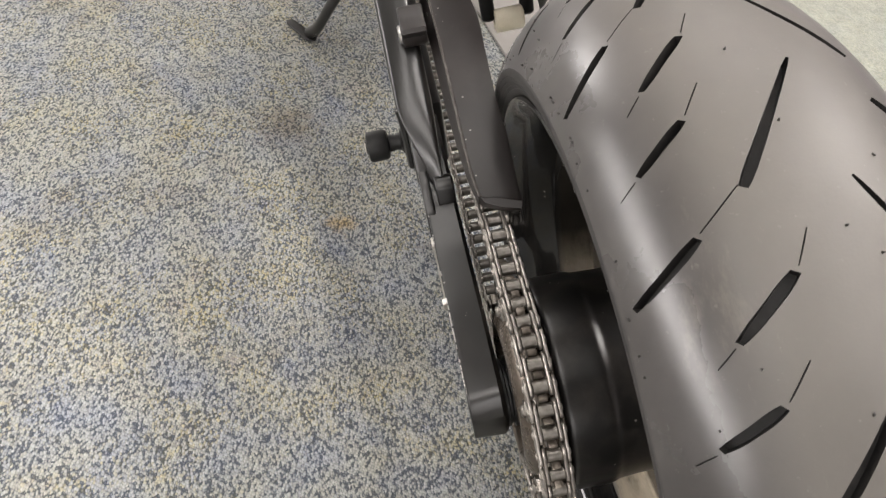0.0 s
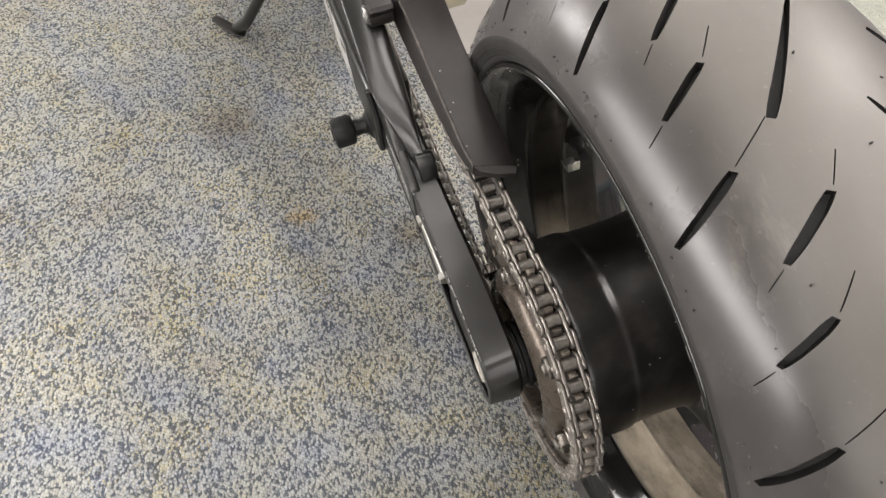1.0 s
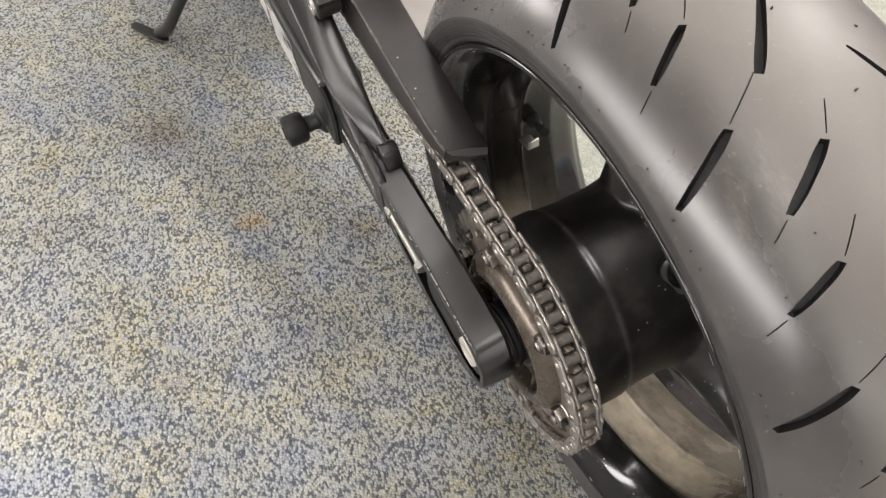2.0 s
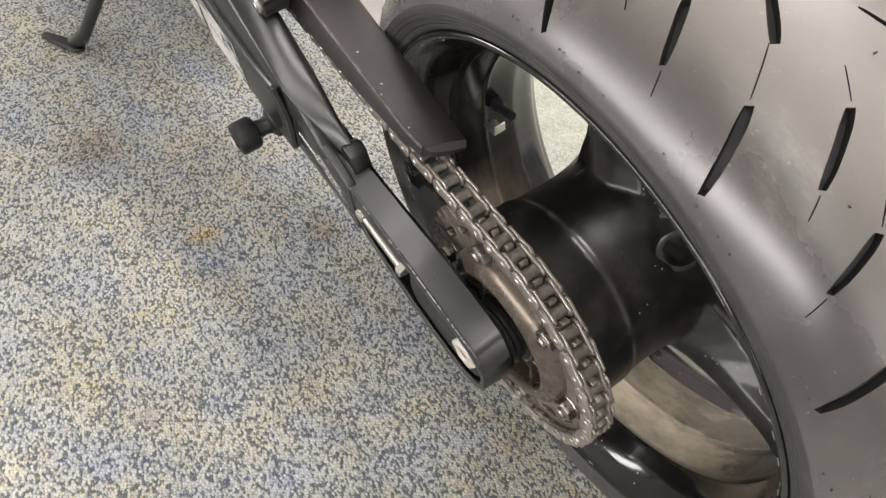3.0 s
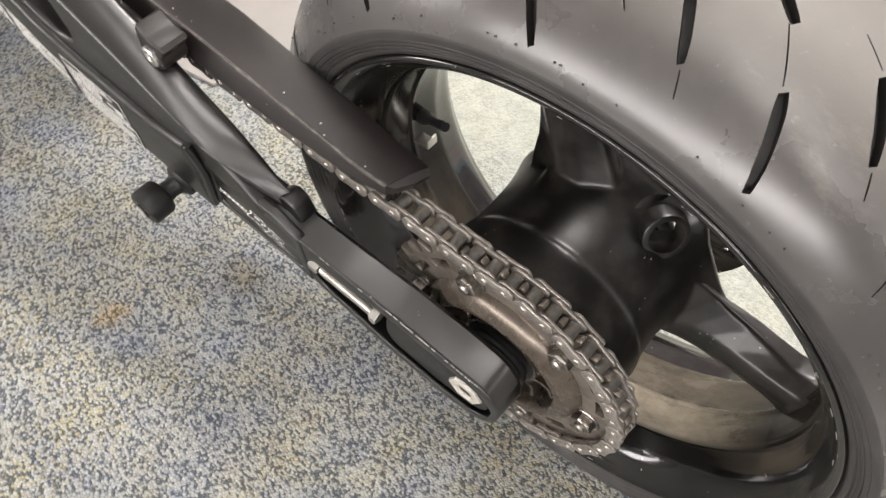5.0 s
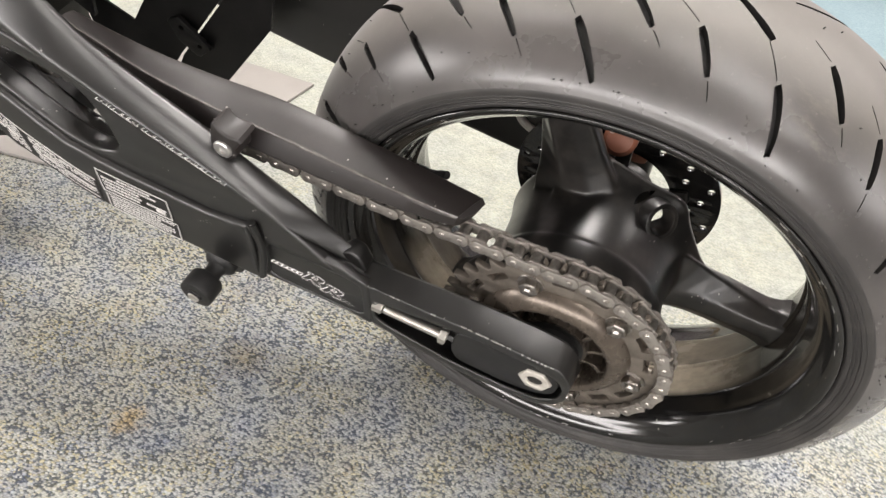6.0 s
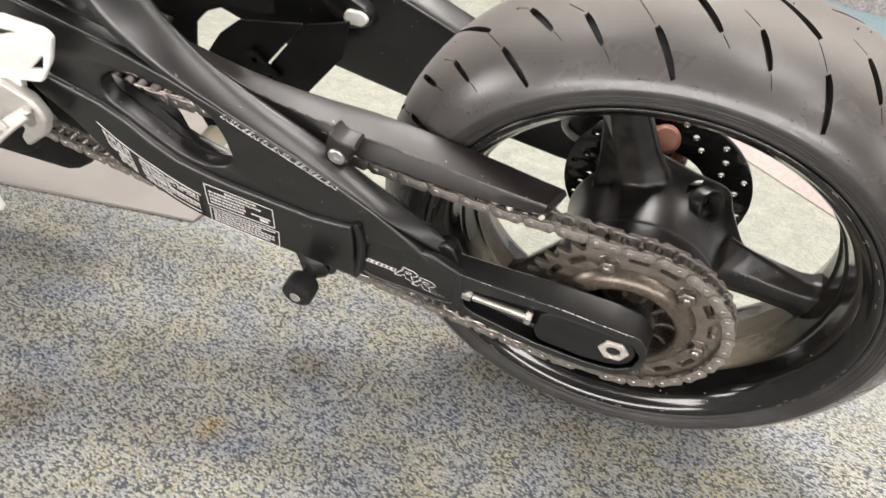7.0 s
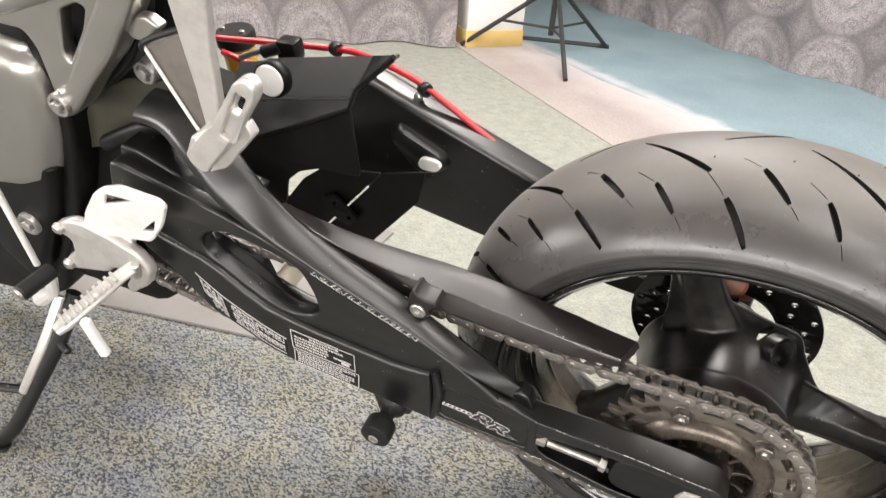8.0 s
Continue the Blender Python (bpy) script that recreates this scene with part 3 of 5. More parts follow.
def spoke_ring(r, low, crest, high, back=0.030, corner=0.004):
    """A section across a spoke at radius r: front face from its low edge to the crest, a sloping flank down to the high edge, and the hollow back; each edge is (across, depth)."""
    c = ((low[0] + crest[0]) / 2, min(low[1], crest[1]) - 0.0008)
    ring = rounded([low, c, crest, high, (crest[0] + 0.4 * (high[0] - crest[0]), back), (low[0] * 0.8, back), (low[0] * 1.04, 0.5 * (low[1] + back) - 0.004)], corner, 4)
    return [(r, y, w) for w, y in ring]


def spoke():
    return loft([spoke_ring(0.058, (-0.0396, -0.012), (0.004, -0.026), (0.046, -0.004), 0.016), spoke_ring(0.076, (-0.0396, -0.0050), (0.004, -0.0180), (0.046, 0.002), 0.018), spoke_ring(0.088, (-0.0378, -0.0020), (0.004, -0.0135), (0.0430, 0.006), 0.021),
                 spoke_ring(0.101, (-0.0344, 0.0000), (0.005, -0.0105), (0.0370, 0.009), 0.024), spoke_ring(0.116, (-0.0318, 0.0010), (0.006, -0.0085), (0.0320, 0.010), 0.027), spoke_ring(0.136, (-0.0301, 0.0010), (0.0070, -0.0070), (0.0265, 0.011), 0.029, 0.003),
                 spoke_ring(0.160, (-0.0284, 0.0005), (0.0070, -0.0060), (0.0200, 0.011), 0.030, 0.0025), spoke_ring(0.180, (-0.0267, 0.0000), (0.0080, -0.0055), (0.0170, 0.010), 0.030, 0.0025), spoke_ring(0.192, (-0.0284, -0.0010), (0.0110, -0.0060), (0.0200, 0.009), 0.031, 0.0025),
                 spoke_ring(0.201, (-0.0335, -0.004), (0.018, -0.009), (0.027, 0.008), 0.033, 0.0025)])


def casting():
    """Hub and spokes cast in one piece, with soft fillets where they meet."""
    ob = part("casting", joined(lobed_hub(), *[moved(spoke(), Matrix.Rotation(-radians(a), 4, "Y")) for a in SPOKE_ANGLES]), HUB_BLACK)
    md = ob.modifiers.new("melt", "REMESH")
    md.mode, md.voxel_size, md.use_smooth_shade = "VOXEL", 0.0012, True
    md = ob.modifiers.new("fillet", "SMOOTH")
    md.factor, md.iterations = 0.5, 22
    me = bpy.data.meshes.new_from_object(ob.evaluated_get(bpy.context.evaluated_depsgraph_get()))
    me.materials.clear()
    me.materials.append(HUB_BLACK)
    ob.modifiers.clear()
    ob.data = me
    return ob


at_hole = lambda a: Matrix.Rotation(-radians(a - 49.5), 4, "Y") @ Matrix.Translation(HOLE_MID) @ Vector((0, -1, 0)).rotation_difference(HOLE_WAY).to_matrix().to_4x4()
bores = lambda r, y0: joined(*[moved(rod((0, y0, 0), (0, 0.06, 0), r, 32), at_hole(a)) for a in HOLES])
cast = casting()
carved(cast, bores(0.0128, -0.05))
carved(cast, bores(0.0250, 0.013))


def piece_of(source, keep):
    """The faces of a mesh whose middles pass the test, as a bmesh of their own."""
    bm = bmesh.new()
    bm.from_mesh(source.data)
    bmesh.ops.delete(bm, geom=[f for f in bm.faces if not keep(f.calc_center_median())], context="FACES")
    return bm


def arm_of(c):
    """The number of the spoke that a point belongs to, or -1 for the hub."""
    if math.hypot(c.x, c.z) < 0.137:
        return -1
    a = math.degrees(math.atan2(c.z, c.x))
    return min(range(3), key=lambda k: abs((a - SPOKE_ANGLES[k] + 180) % 360 - 180))


part("hub", piece_of(cast, lambda c: arm_of(c) < 0), HUB_BLACK, wheel, "dull black hub drum with road dust")
for n in range(3):
    part("spoke", piece_of(cast, lambda c: arm_of(c) == n), HUB_BLACK, wheel)
spent = cast.data
bpy.data.objects.remove(cast)
bpy.data.meshes.remove(spent)
for a in HOLES:
    prof = [(0.0124, -0.0030), (0.0130, -0.0041), (0.0164, -0.0043), (0.0174, -0.0038), (0.0182, -0.0014), (0.0195, 0.0100), (0.0124, 0.0100), (0.0124, -0.0030)]
    part("hub_boss", moved(lathe(prof, 40), at_hole(a)), HUB_BLACK, wheel, "raised boss round the bored hole")


# tyre with its cut tread
CROWN, RHO = 0.307, 0.100


def tyre_radius(y):
    return CROWN - RHO + math.sqrt(RHO * RHO - y * y)


def on_tyre(deg, y, lift=0.0):
    """A point on the tread at that angle round the axle and offset across, lifted off the rubber."""
    s = math.asin(max(-1, min(1, y / RHO)))
    r = CROWN - RHO + (RHO + lift) * math.cos(s)
    a = radians(deg)
    return Vector((r * math.cos(a), (RHO + lift) * math.sin(s), r * math.sin(a)))


def tyre_shell():
    prof = [(0.2300, -0.0760), (0.2322, -0.0802), (0.2335, -0.0826), (0.2344, -0.0835), (0.2352, -0.0841), (0.2372, -0.0846), (0.2380, -0.0842), (0.2386, -0.0853), (0.2400, -0.0860), (0.2405, -0.0857), (0.2411, -0.0864), (0.2430, -0.0872), (0.2436, -0.0868), (0.2442, -0.0878),
            (0.2465, -0.0884), (0.2471, -0.0881), (0.2477, -0.0887), (0.2505, -0.0889), (0.2522, -0.0887), (0.2533, -0.0880)]
    ys = [-0.0870 + 0.174 * i / 60 for i in range(61)]
    left = prof
    mid = [(tyre_radius(y), y) for y in ys]
    right = [(r, -y) for r, y in prof[::-1]]
    inner = [(0.222, 0.060), (0.240, 0.070), (0.262, 0.050), (0.270, 0.0), (0.262, -0.050), (0.240, -0.070), (0.222, -0.060)]
    return lathe(left + mid + right + inner + [left[0]], 300)


def groove(line, w0, w1, depth, skew=0.0):
    """A cutter along a line of (degrees, mm across): widths at its two ends, cut to that depth."""
    pts = curve_pts(line, 6, closed=False) if len(line) > 2 else [tuple(a + (b - a) * i / 8 for a, b in zip(*line)) for i in range(9)]
    secs = []
    n = len(pts)
    for i, (deg, mm) in enumerate(pts):
        p = on_tyre(deg, mm / 1000)
        a = on_tyre(pts[max(i - 1, 0)][0], pts[max(i - 1, 0)][1] / 1000)
        b = on_tyre(pts[min(i + 1, n - 1)][0], pts[min(i + 1, n - 1)][1] / 1000)
        d = (b - a).normalized()
        up = (on_tyre(deg, mm / 1000, 0.01) - p).normalized()
        side = d.cross(up)
        w = (w0 + (w1 - w0) * i / (n - 1)) / 2000
        w *= min(1.0, 0.66 + 0.22 * min(i, n - 1 - i))
        sh = d * skew * w
        secs.append([p + side * w + sh + up * 0.004, p - side * w - sh + up * 0.004, p - side * w * 0.8 - sh - up * depth, p + side * w * 0.8 + sh - up * depth])
    return loft(secs)


PITCH = 26.67
pieces = []
for k in range(-6, 7):
    b = 72.1 + PITCH * k
    pieces += [groove([(b + 15.3, 16), (b + 9.8, -5.5), (b + 3.2, -31)], 2.4, 7.2, 0.0062),
               groove([(b + 0.2, -54), (b - 4.0, -83)], 7.0, 5.6, 0.0068, 0.25),
               groove([(b - 4.8, -24), (b - 9.4, -51.5)], 6.8, 5.6, 0.0068, 0.25),
               groove([(b + 11.7, -42), (b + 8.5, -66.5)], 6.4, 5.2, 0.0068, 0.25),
               groove([(b + 3.6, -32.5), (b + 0.6, -52.5)], 0.9, 0.9, 0.0016),
               groove([(b - 1.6, -14), (b - 4.4, -22.2)], 0.8, 0.8, 0.0016),
               groove([(b - 9.7, -53), (b - 11.2, -61)], 0.9, 0.9, 0.0016),
               groove([(b + 15.0, -29), (b + 12.1, -40)], 0.9, 0.9, 0.0016),
               groove([(b + 8.2, -68), (b + 7.1, -76)], 0.9, 0.9, 0.0016)]
    c = b + 2.0
    pieces += [groove([(c, 14), (c - 6, 30), (c - 12, 54)], 2.4, 7.2, 0.0062),
               groove([(c - 18.5, 48), (c - 23, 74)], 8.0, 6.5, 0.0068, -0.25),
               groove([(c - 3, 66), (c - 5, 82)], 7.5, 6.0, 0.0068, -0.25)]
cut = joined(*pieces)
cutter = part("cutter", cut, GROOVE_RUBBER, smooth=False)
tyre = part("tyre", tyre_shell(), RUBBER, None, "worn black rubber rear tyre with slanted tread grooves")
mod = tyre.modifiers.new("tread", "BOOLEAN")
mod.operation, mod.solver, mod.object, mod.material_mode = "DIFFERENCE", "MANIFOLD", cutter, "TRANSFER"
cut_mesh = bpy.data.meshes.new_from_object(tyre.evaluated_get(bpy.context.evaluated_depsgraph_get()))
cut_mesh.name = "tyre"
tyre.modifiers.clear()
tyre.data = cut_mesh
cut_mesh.materials.append(SIDEWALL)
for pg in cut_mesh.polygons:
    c = pg.center
    if math.hypot(c.x, c.z) < 0.2528:
        pg.material_index = len(cut_mesh.materials) - 1
tyre.parent = bike
cutter_mesh = cutter.data
bpy.data.objects.remove(cutter)
bpy.data.meshes.remove(cutter_mesh)

# brake disc on the far side
holes = []
for i in range(36):
    a = 2 * math.pi * (i + 0.3) / 36
    r = (0.079, 0.090, 0.101)[i % 3]
    holes.append(ring_pts(r * math.cos(a), r * math.sin(a), 0.0036, 12))
disc = part("brake_disc", sheet(ring_pts(0, 0, 0.110, 96), [ring_pts(0, 0, 0.060, 64)] + holes, 0.0835, 0.0885, 0.0006), GLOSS_BLACK, bike, "black drilled steel brake disc")
spider = [lathe([(0.020, 0.076), (0.040, 0.078), (0.042, 0.082), (0.042, 0.090), (0.020, 0.092), (0.020, 0.076)], 40)]
for k in range(5):
    spider.append(moved(box(0.038, 0.078, 0.0800, 0.0865, -0.008, 0.008, 0.002), Matrix.Rotation(-radians(18 + 72 * k), 4, "Y")))
part("disc_carrier", joined(*spider), HUB_BLACK, disc)

# sprocket and its carrier
SY = -0.118
TEETH = 41
STEP = 2 * math.pi / TEETH
PR = 0.015875 / 2 / math.sin(math.pi / TEETH)
PHASE = radians(97.0)


def sprocket():
    out = []
    for k in range(TEETH):
        a = PHASE + STEP * k
        for da, r in ((-0.22, PR - 0.0035), (-0.12, PR - 0.0049), (0.0, PR - 0.0052), (0.12, PR - 0.0049), (0.22, PR - 0.0035), (0.32, PR + 0.0005), (0.42, PR + 0.0050), (0.5, PR + 0.0062), (0.58, PR + 0.0050), (0.68, PR + 0.0005)):
            out.append((r * math.cos(a + da * STEP), r * math.sin(a + da * STEP)))
    holes = [ring_pts(0, 0, 0.058, 64)]
    for k in range(6):
        for off in (20.0, 40.0):
            c = radians(111.0 + 60 * k + off)
            line = [(0.0885 * math.cos(c + d), 0.0885 * math.sin(c + d)) for d in [radians(v) for v in (-6.5, -3, 0, 3, 6.5)]]
            up = [(p[0] * 1.048, p[1] * 1.048) for p in line]
            dn = [(p[0] * 0.952, p[1] * 0.952) for p in line[::-1]]
            holes.append(rounded(up + dn, 0.004, 3))
    return sheet(out, holes, SY - 0.0032, SY + 0.0032, 0.0006, 1)


sprk = part("rear_sprocket", sprocket(), SPROCKET, bike, "greasy brown-grey steel sprocket with oval slots")
bm = lathe([(0.022, -0.1180), (0.0295, -0.1210), (0.0305, -0.1235), (0.0335, -0.1235), (0.0345, -0.1200), (0.0360, -0.1090), (0.0380, -0.1055), (0.0500, -0.1050), (0.0525, -0.1075), (0.0535, -0.1270), (0.0543, -0.1310), (0.0558, -0.1328), (0.0580, -0.1334),
            (0.0605, -0.1330), (0.0640, -0.1314), (0.0672, -0.1292), (0.0700, -0.1264), (0.0724, -0.1230), (0.0742, -0.1190), (0.0745, -0.1150), (0.088, -0.1145), (0.088, -0.1040), (0.022, -0.1040), (0.022, -0.1180)], 128)
part("sprocket_carrier", bm, CAST, sprk, "grimy brown cast carrier with radial ribs in its dish")
RIB = [(0.0335, -0.1225), (0.0400, -0.1205), (0.0470, -0.1200), (0.0540, -0.1235), (0.0540, -0.1040), (0.0335, -0.1040)]
for k in range(12):
    bm = moved(sheet(RIB, [], -0.0023, 0.0023, 0.0009, 2), Matrix.Rotation(-radians(30 * k + 8), 4, "Y") @ Matrix(((1, 0, 0, 0), (0, 0, 1, 0), (0, -1, 0, 0), (0, 0, 0, 1))))
    part("carrier_rib", bm, CAST, sprk)
for k in range(6):
    a = radians(111.0 + 60 * k)
    cx, cz = 0.080 * math.cos(a), 0.080 * math.sin(a)
    bm = joined(moved(lathe([(0.0, -0.1325), (0.0032, -0.1325), (0.0046, -0.1312), (0.0046, -0.120), (0.0, -0.120)], 16), Matrix.Translation((cx, 0, cz))),
                hexagon(0.0090, -0.1295, -0.1200, cx, cz, a),
                moved(lathe([(0.0, -0.1226), (0.0112, -0.1226), (0.0117, -0.1220), (0.0117, -0.120), (0.0, -0.120)], 24), Matrix.Translation((cx, 0, cz))))
    part("sprocket_bolt", bm, STEEL, sprk, "oily steel sprocket nut on its stud")

# chain: rollers and plates link by link
CHAIN_TOP = [(-0.088, 0.1075), (-0.130, 0.1085), (-0.178, 0.1125), (-0.230, 0.1180), (-0.285, 0.1240), (-0.40, 0.1340), (-0.51, 0.1395), (-0.575, 0.1400), (-0.66, 0.1400)]
CHAIN_LOW = [(-0.72, 0.0400), (-0.68, 0.0280), (-0.615, 0.0120), (-0.50, -0.0160), (-0.35, -0.0480), (-0.203, -0.0780), (-0.147, -0.0880), (-0.090, -0.0985)]


def chain_line():
    arc = [(PR * math.cos(a), PR * math.sin(a)) for a in [radians(d) for d in np.linspace(-100, 97, 160)]]
    top = curve_pts([arc[-1], (-0.045, 0.1050)] + CHAIN_TOP, 12, closed=False)[1:]
    nose = [(-0.70 + 0.05 * math.cos(radians(d)), 0.090 + 0.05 * math.sin(radians(d))) for d in range(90, 271, 6)]
    low = curve_pts(CHAIN_LOW + [(-0.045, -0.1035), arc[0]], 12, closed=False)[:-1]
    return arc, top + nose + low


def chain_pins():
    arc, rest = chain_line()
    n_arc = int(radians(97 + 100) / STEP)
    pins = [(PR * math.cos(PHASE - STEP * k), PR * math.sin(PHASE - STEP * k)) for k in range(n_arc, -1, -1)]
    path = [Vector(p) for p in rest]
    cur = Vector(pins[-1])
    i = 0
    while i < len(path):
        if (path[i] - cur).length >= 0.015875:
            prev = path[i - 1] if i and (path[i - 1] - cur).length < 0.015875 else cur
            lo, hi = 0.0, 1.0
            for _ in range(30):
                mid = (lo + hi) / 2
                if (prev.lerp(path[i], mid) - cur).length < 0.015875:
                    lo = mid
                else:
                    hi = mid
            cur = prev.lerp(path[i], hi)
            pins.append(tuple(cur))
        else:
            i += 1
    return pins


def link_plate(y0, y1, h, waist, r=0.0):
    half = 0.015875 / 2
    out = []
    for i in range(9):
        a = radians(-65 + 130 * i / 8)
        out.append((half + h * math.cos(a), h * math.sin(a)))
    out.append((0.0, waist))
    for i in range(9):
        a = radians(115 + 130 * i / 8)
        out.append((-half + h * math.cos(a), h * math.sin(a)))
    out.append((0.0, -waist))
    return sheet(rounded(out, 0.003, 2), [], y0, y1, 0.0004, 1)


def mesh_of(bm, material, sharp=35):
    ob = part("tmp", bm, material, sharp=sharp)
    me = ob.data
    bpy.data.objects.remove(ob)
    return me


half = 0.015875 / 2
pin = lambda x: moved(rod((x, -0.0122, 0), (x, 0.0122, 0), 0.0027, 12, 0.0006), Matrix.Identity(4))
outer_me = mesh_of(joined(link_plate(-0.0110, -0.0087, 0.0073, 0.0052), link_plate(0.0087, 0.0110, 0.0073, 0.0052), pin(half), pin(-half)), PLATE_STEEL)
plates = joined(link_plate(-0.0082, -0.0058, 0.0073, 0.0056), link_plate(0.0058, 0.0082, 0.0073, 0.0056))
count = len(plates.faces)
inner_me = mesh_of(joined(plates, rod((half, -0.0056, 0), (half, 0.0056, 0), 0.0051, 16, 0.0006), rod((-half, -0.0056, 0), (-half, 0.0056, 0), 0.0051, 16, 0.0006)), PLATE_STEEL)
inner_me.materials.append(ROLLER)
for i, pg in enumerate(inner_me.polygons):
    pg.material_index = 0 if i < count else 1
chain = new("drive_chain")
chain.parent = bike
tagged(chain, "oily steel roller chain with worn bright plates")
PINS = chain_pins()
for i, (a, b) in enumerate(zip(PINS, PINS[1:])):
    ob = new("outer_link" if i % 2 else "inner_link", outer_me if i % 2 else inner_me)
    ob.parent = chain
    ang = math.atan2(b[1] - a[1], b[0] - a[0])
    ob.matrix_basis = Matrix.Translation(((a[0] + b[0]) / 2, SY, (a[1] + b[1]) / 2)) @ Matrix.Rotation(-ang, 4, "Y")

# swingarm, chain side
ARM_OUT = [(-0.637, 0.205), (-0.628, 0.165), (-0.610, 0.150), (-0.582, 0.125), (-0.560, 0.095), (-0.540, 0.072), (-0.515, 0.062), (-0.487, 0.043), (-0.447, 0.028), (-0.363, 0.016), (-0.318, 0.010), (-0.268, 0.004),
           (-0.262, 0.060), (-0.190, 0.056), (-0.215, 0.080), (-0.250, 0.107), (-0.306, 0.141), (-0.356, 0.166), (-0.401, 0.187), (-0.444, 0.207), (-0.500, 0.227), (-0.547, 0.240), (-0.606, 0.2565), (-0.622, 0.257), (-0.630, 0.232)]
WINDOW = [(-0.533, 0.180), (-0.516, 0.196), (-0.492, 0.202), (-0.469, 0.197), (-0.432, 0.188), (-0.413, 0.178), (-0.402, 0.150), (-0.399, 0.124), (-0.409, 0.113), (-0.434, 0.107), (-0.463, 0.116), (-0.488, 0.133), (-0.511, 0.151), (-0.530, 0.163)]
arm = part("swingarm", sheet(rounded(ARM_OUT, 0.008, 3), [rounded(WINDOW, 0.010, 3)], -0.1705, -0.150, 0.004, 4), SATIN_BLACK, bike, "satin black braced swingarm with chipped paint")
RAIL = [(-0.628, 0.176), (-0.610, 0.150), (-0.582, 0.125), (-0.560, 0.095), (-0.540, 0.072), (-0.515, 0.062), (-0.487, 0.043), (-0.447, 0.028), (-0.363, 0.016), (-0.318, 0.010), (-0.274, 0.004),
        (-0.272, 0.086), (-0.286, 0.084), (-0.316, 0.083), (-0.346, 0.087), (-0.375, 0.091), (-0.405, 0.095), (-0.434, 0.101), (-0.463, 0.109), (-0.488, 0.125), (-0.511, 0.144), (-0.535, 0.159), (-0.60, 0.182)]
part("lower_rail", sheet(RAIL, [], -0.1768, -0.132, 0.0060, 5), SATIN_BLACK, arm)
BRACE_LOW = [(-0.184, 0.054), (-0.215, 0.086), (-0.248, 0.115), (-0.306, 0.146), (-0.356, 0.171), (-0.401, 0.192), (-0.444, 0.213), (-0.475, 0.233), (-0.500, 0.256), (-0.525, 0.280), (-0.560, 0.292), (-0.605, 0.290)]
BRACE_TOP = [(-0.176, 0.066), (-0.218, 0.098), (-0.262, 0.126), (-0.309, 0.157), (-0.345, 0.177), (-0.379, 0.196), (-0.418, 0.222), (-0.444, 0.247), (-0.464, 0.270), (-0.492, 0.298), (-0.530, 0.316), (-0.585, 0.318)]
secs = []
for (lx, lz), (ux, uz) in zip(curve_pts(BRACE_LOW, 4, closed=False), curve_pts(BRACE_TOP, 4, closed=False)):
    k = max(0.0, min(1.0, (-0.485 - lx) / 0.11))
    inn = 0.034 * k * k * (3 - 2 * k)
    rim = [(0.0, -0.1745, 0.0), (0.17, -0.1748, 0.0), (0.24, -0.1741, 0.0005), (0.30, -0.1722, 0.0012), (0.46, -0.1668, 0.0024), (0.63, -0.1608, 0.0028), (0.80, -0.1547, 0.0020), (0.94, -0.1492, 0.0004), (0.985, -0.1466, -0.0010), (1.0, -0.1440, -0.0035), (0.97, -0.1425, -0.0080), (0.85, -0.1425, -0.0150)]
    taper = max(0.30, min(1.0, (-0.172 - lx) / 0.062))
    at = lambda y: -0.149 + (y + 0.149) * taper + inn
    secs.append([(lx + (ux - lx) * f, at(y), lz + (uz - lz) * f + lift * taper) for f, y, lift in rim] + [(lx, at(-0.1440), lz - 0.014 * taper), (lx, at(-0.1680), lz - 0.008 * taper)])
part("brace", loft(secs), SATIN_BLACK, arm)
lug_line = [(-0.2945 + 0.0138 * math.cos(radians(d)), 0.1475 + 0.0138 * math.sin(radians(d))) for d in range(165, 376, 15)]
lug = sheet(lug_line + [(-0.272, 0.162), (-0.2745, 0.166), (-0.285, 0.166), (-0.293, 0.170), (-0.2975, 0.1765), (-0.3010, 0.1755), (-0.3055, 0.164)], [], -0.1510, -0.128, 0.0025, 3)
part("guard_lug", moved(lug, Matrix.Translation((-0.2900, -0.007, 0.1557)) @ Matrix.Diagonal((0.88, 1.0, 0.88, 1.0)) @ Matrix.Translation((0.2945, 0, -0.1475))), GUARD_BLACK, arm)
part("guard_bolt", moved(lathe([(0.0, -0.1516), (0.0038, -0.1516), (0.0042, -0.1535), (0.0072, -0.1535), (0.0084, -0.1525), (0.0084, -0.1500), (0.0, -0.1500)], 24), Matrix.Translation((-0.2900, -0.007, 0.1560))), BARE_EDGE, arm, "worn socket-head bolt")
BOX_OUT = [(-0.278, 0.004), (-0.240, 0.000), (-0.200, -0.003), (-0.160, -0.012), (-0.115, -0.028), (-0.070, -0.038), (-0.020, -0.042), (0.004, -0.040), (0.019, -0.032), (0.030, -0.016), (0.034, 0.004), (0.030, 0.024), (0.019, 0.039), (-0.011, 0.046), (-0.065, 0.050), (-0.120, 0.050), (-0.170, 0.052), (-0.185, 0.060), (-0.255, 0.072), (-0.278, 0.075)]
SLOT = [(-0.158, 0.018), (-0.151, 0.030), (-0.110, 0.031), (-0.060, 0.032), (0.000, 0.025), (0.018, 0.018), (0.026, 0.004), (0.022, -0.016), (0.006, -0.028), (-0.025, -0.030), (-0.080, -0.024), (-0.145, -0.006), (-0.157, 0.002)]
BOX_FRONT = [(min(x, 0.031) if x > 0 else x, z - float(np.interp(x, (-0.17, -0.08, -0.01, 0.02), (0.0005, 0.005, 0.009, 0.004))) if z > 0.02 else z + 0.0025) for x, z in BOX_OUT]
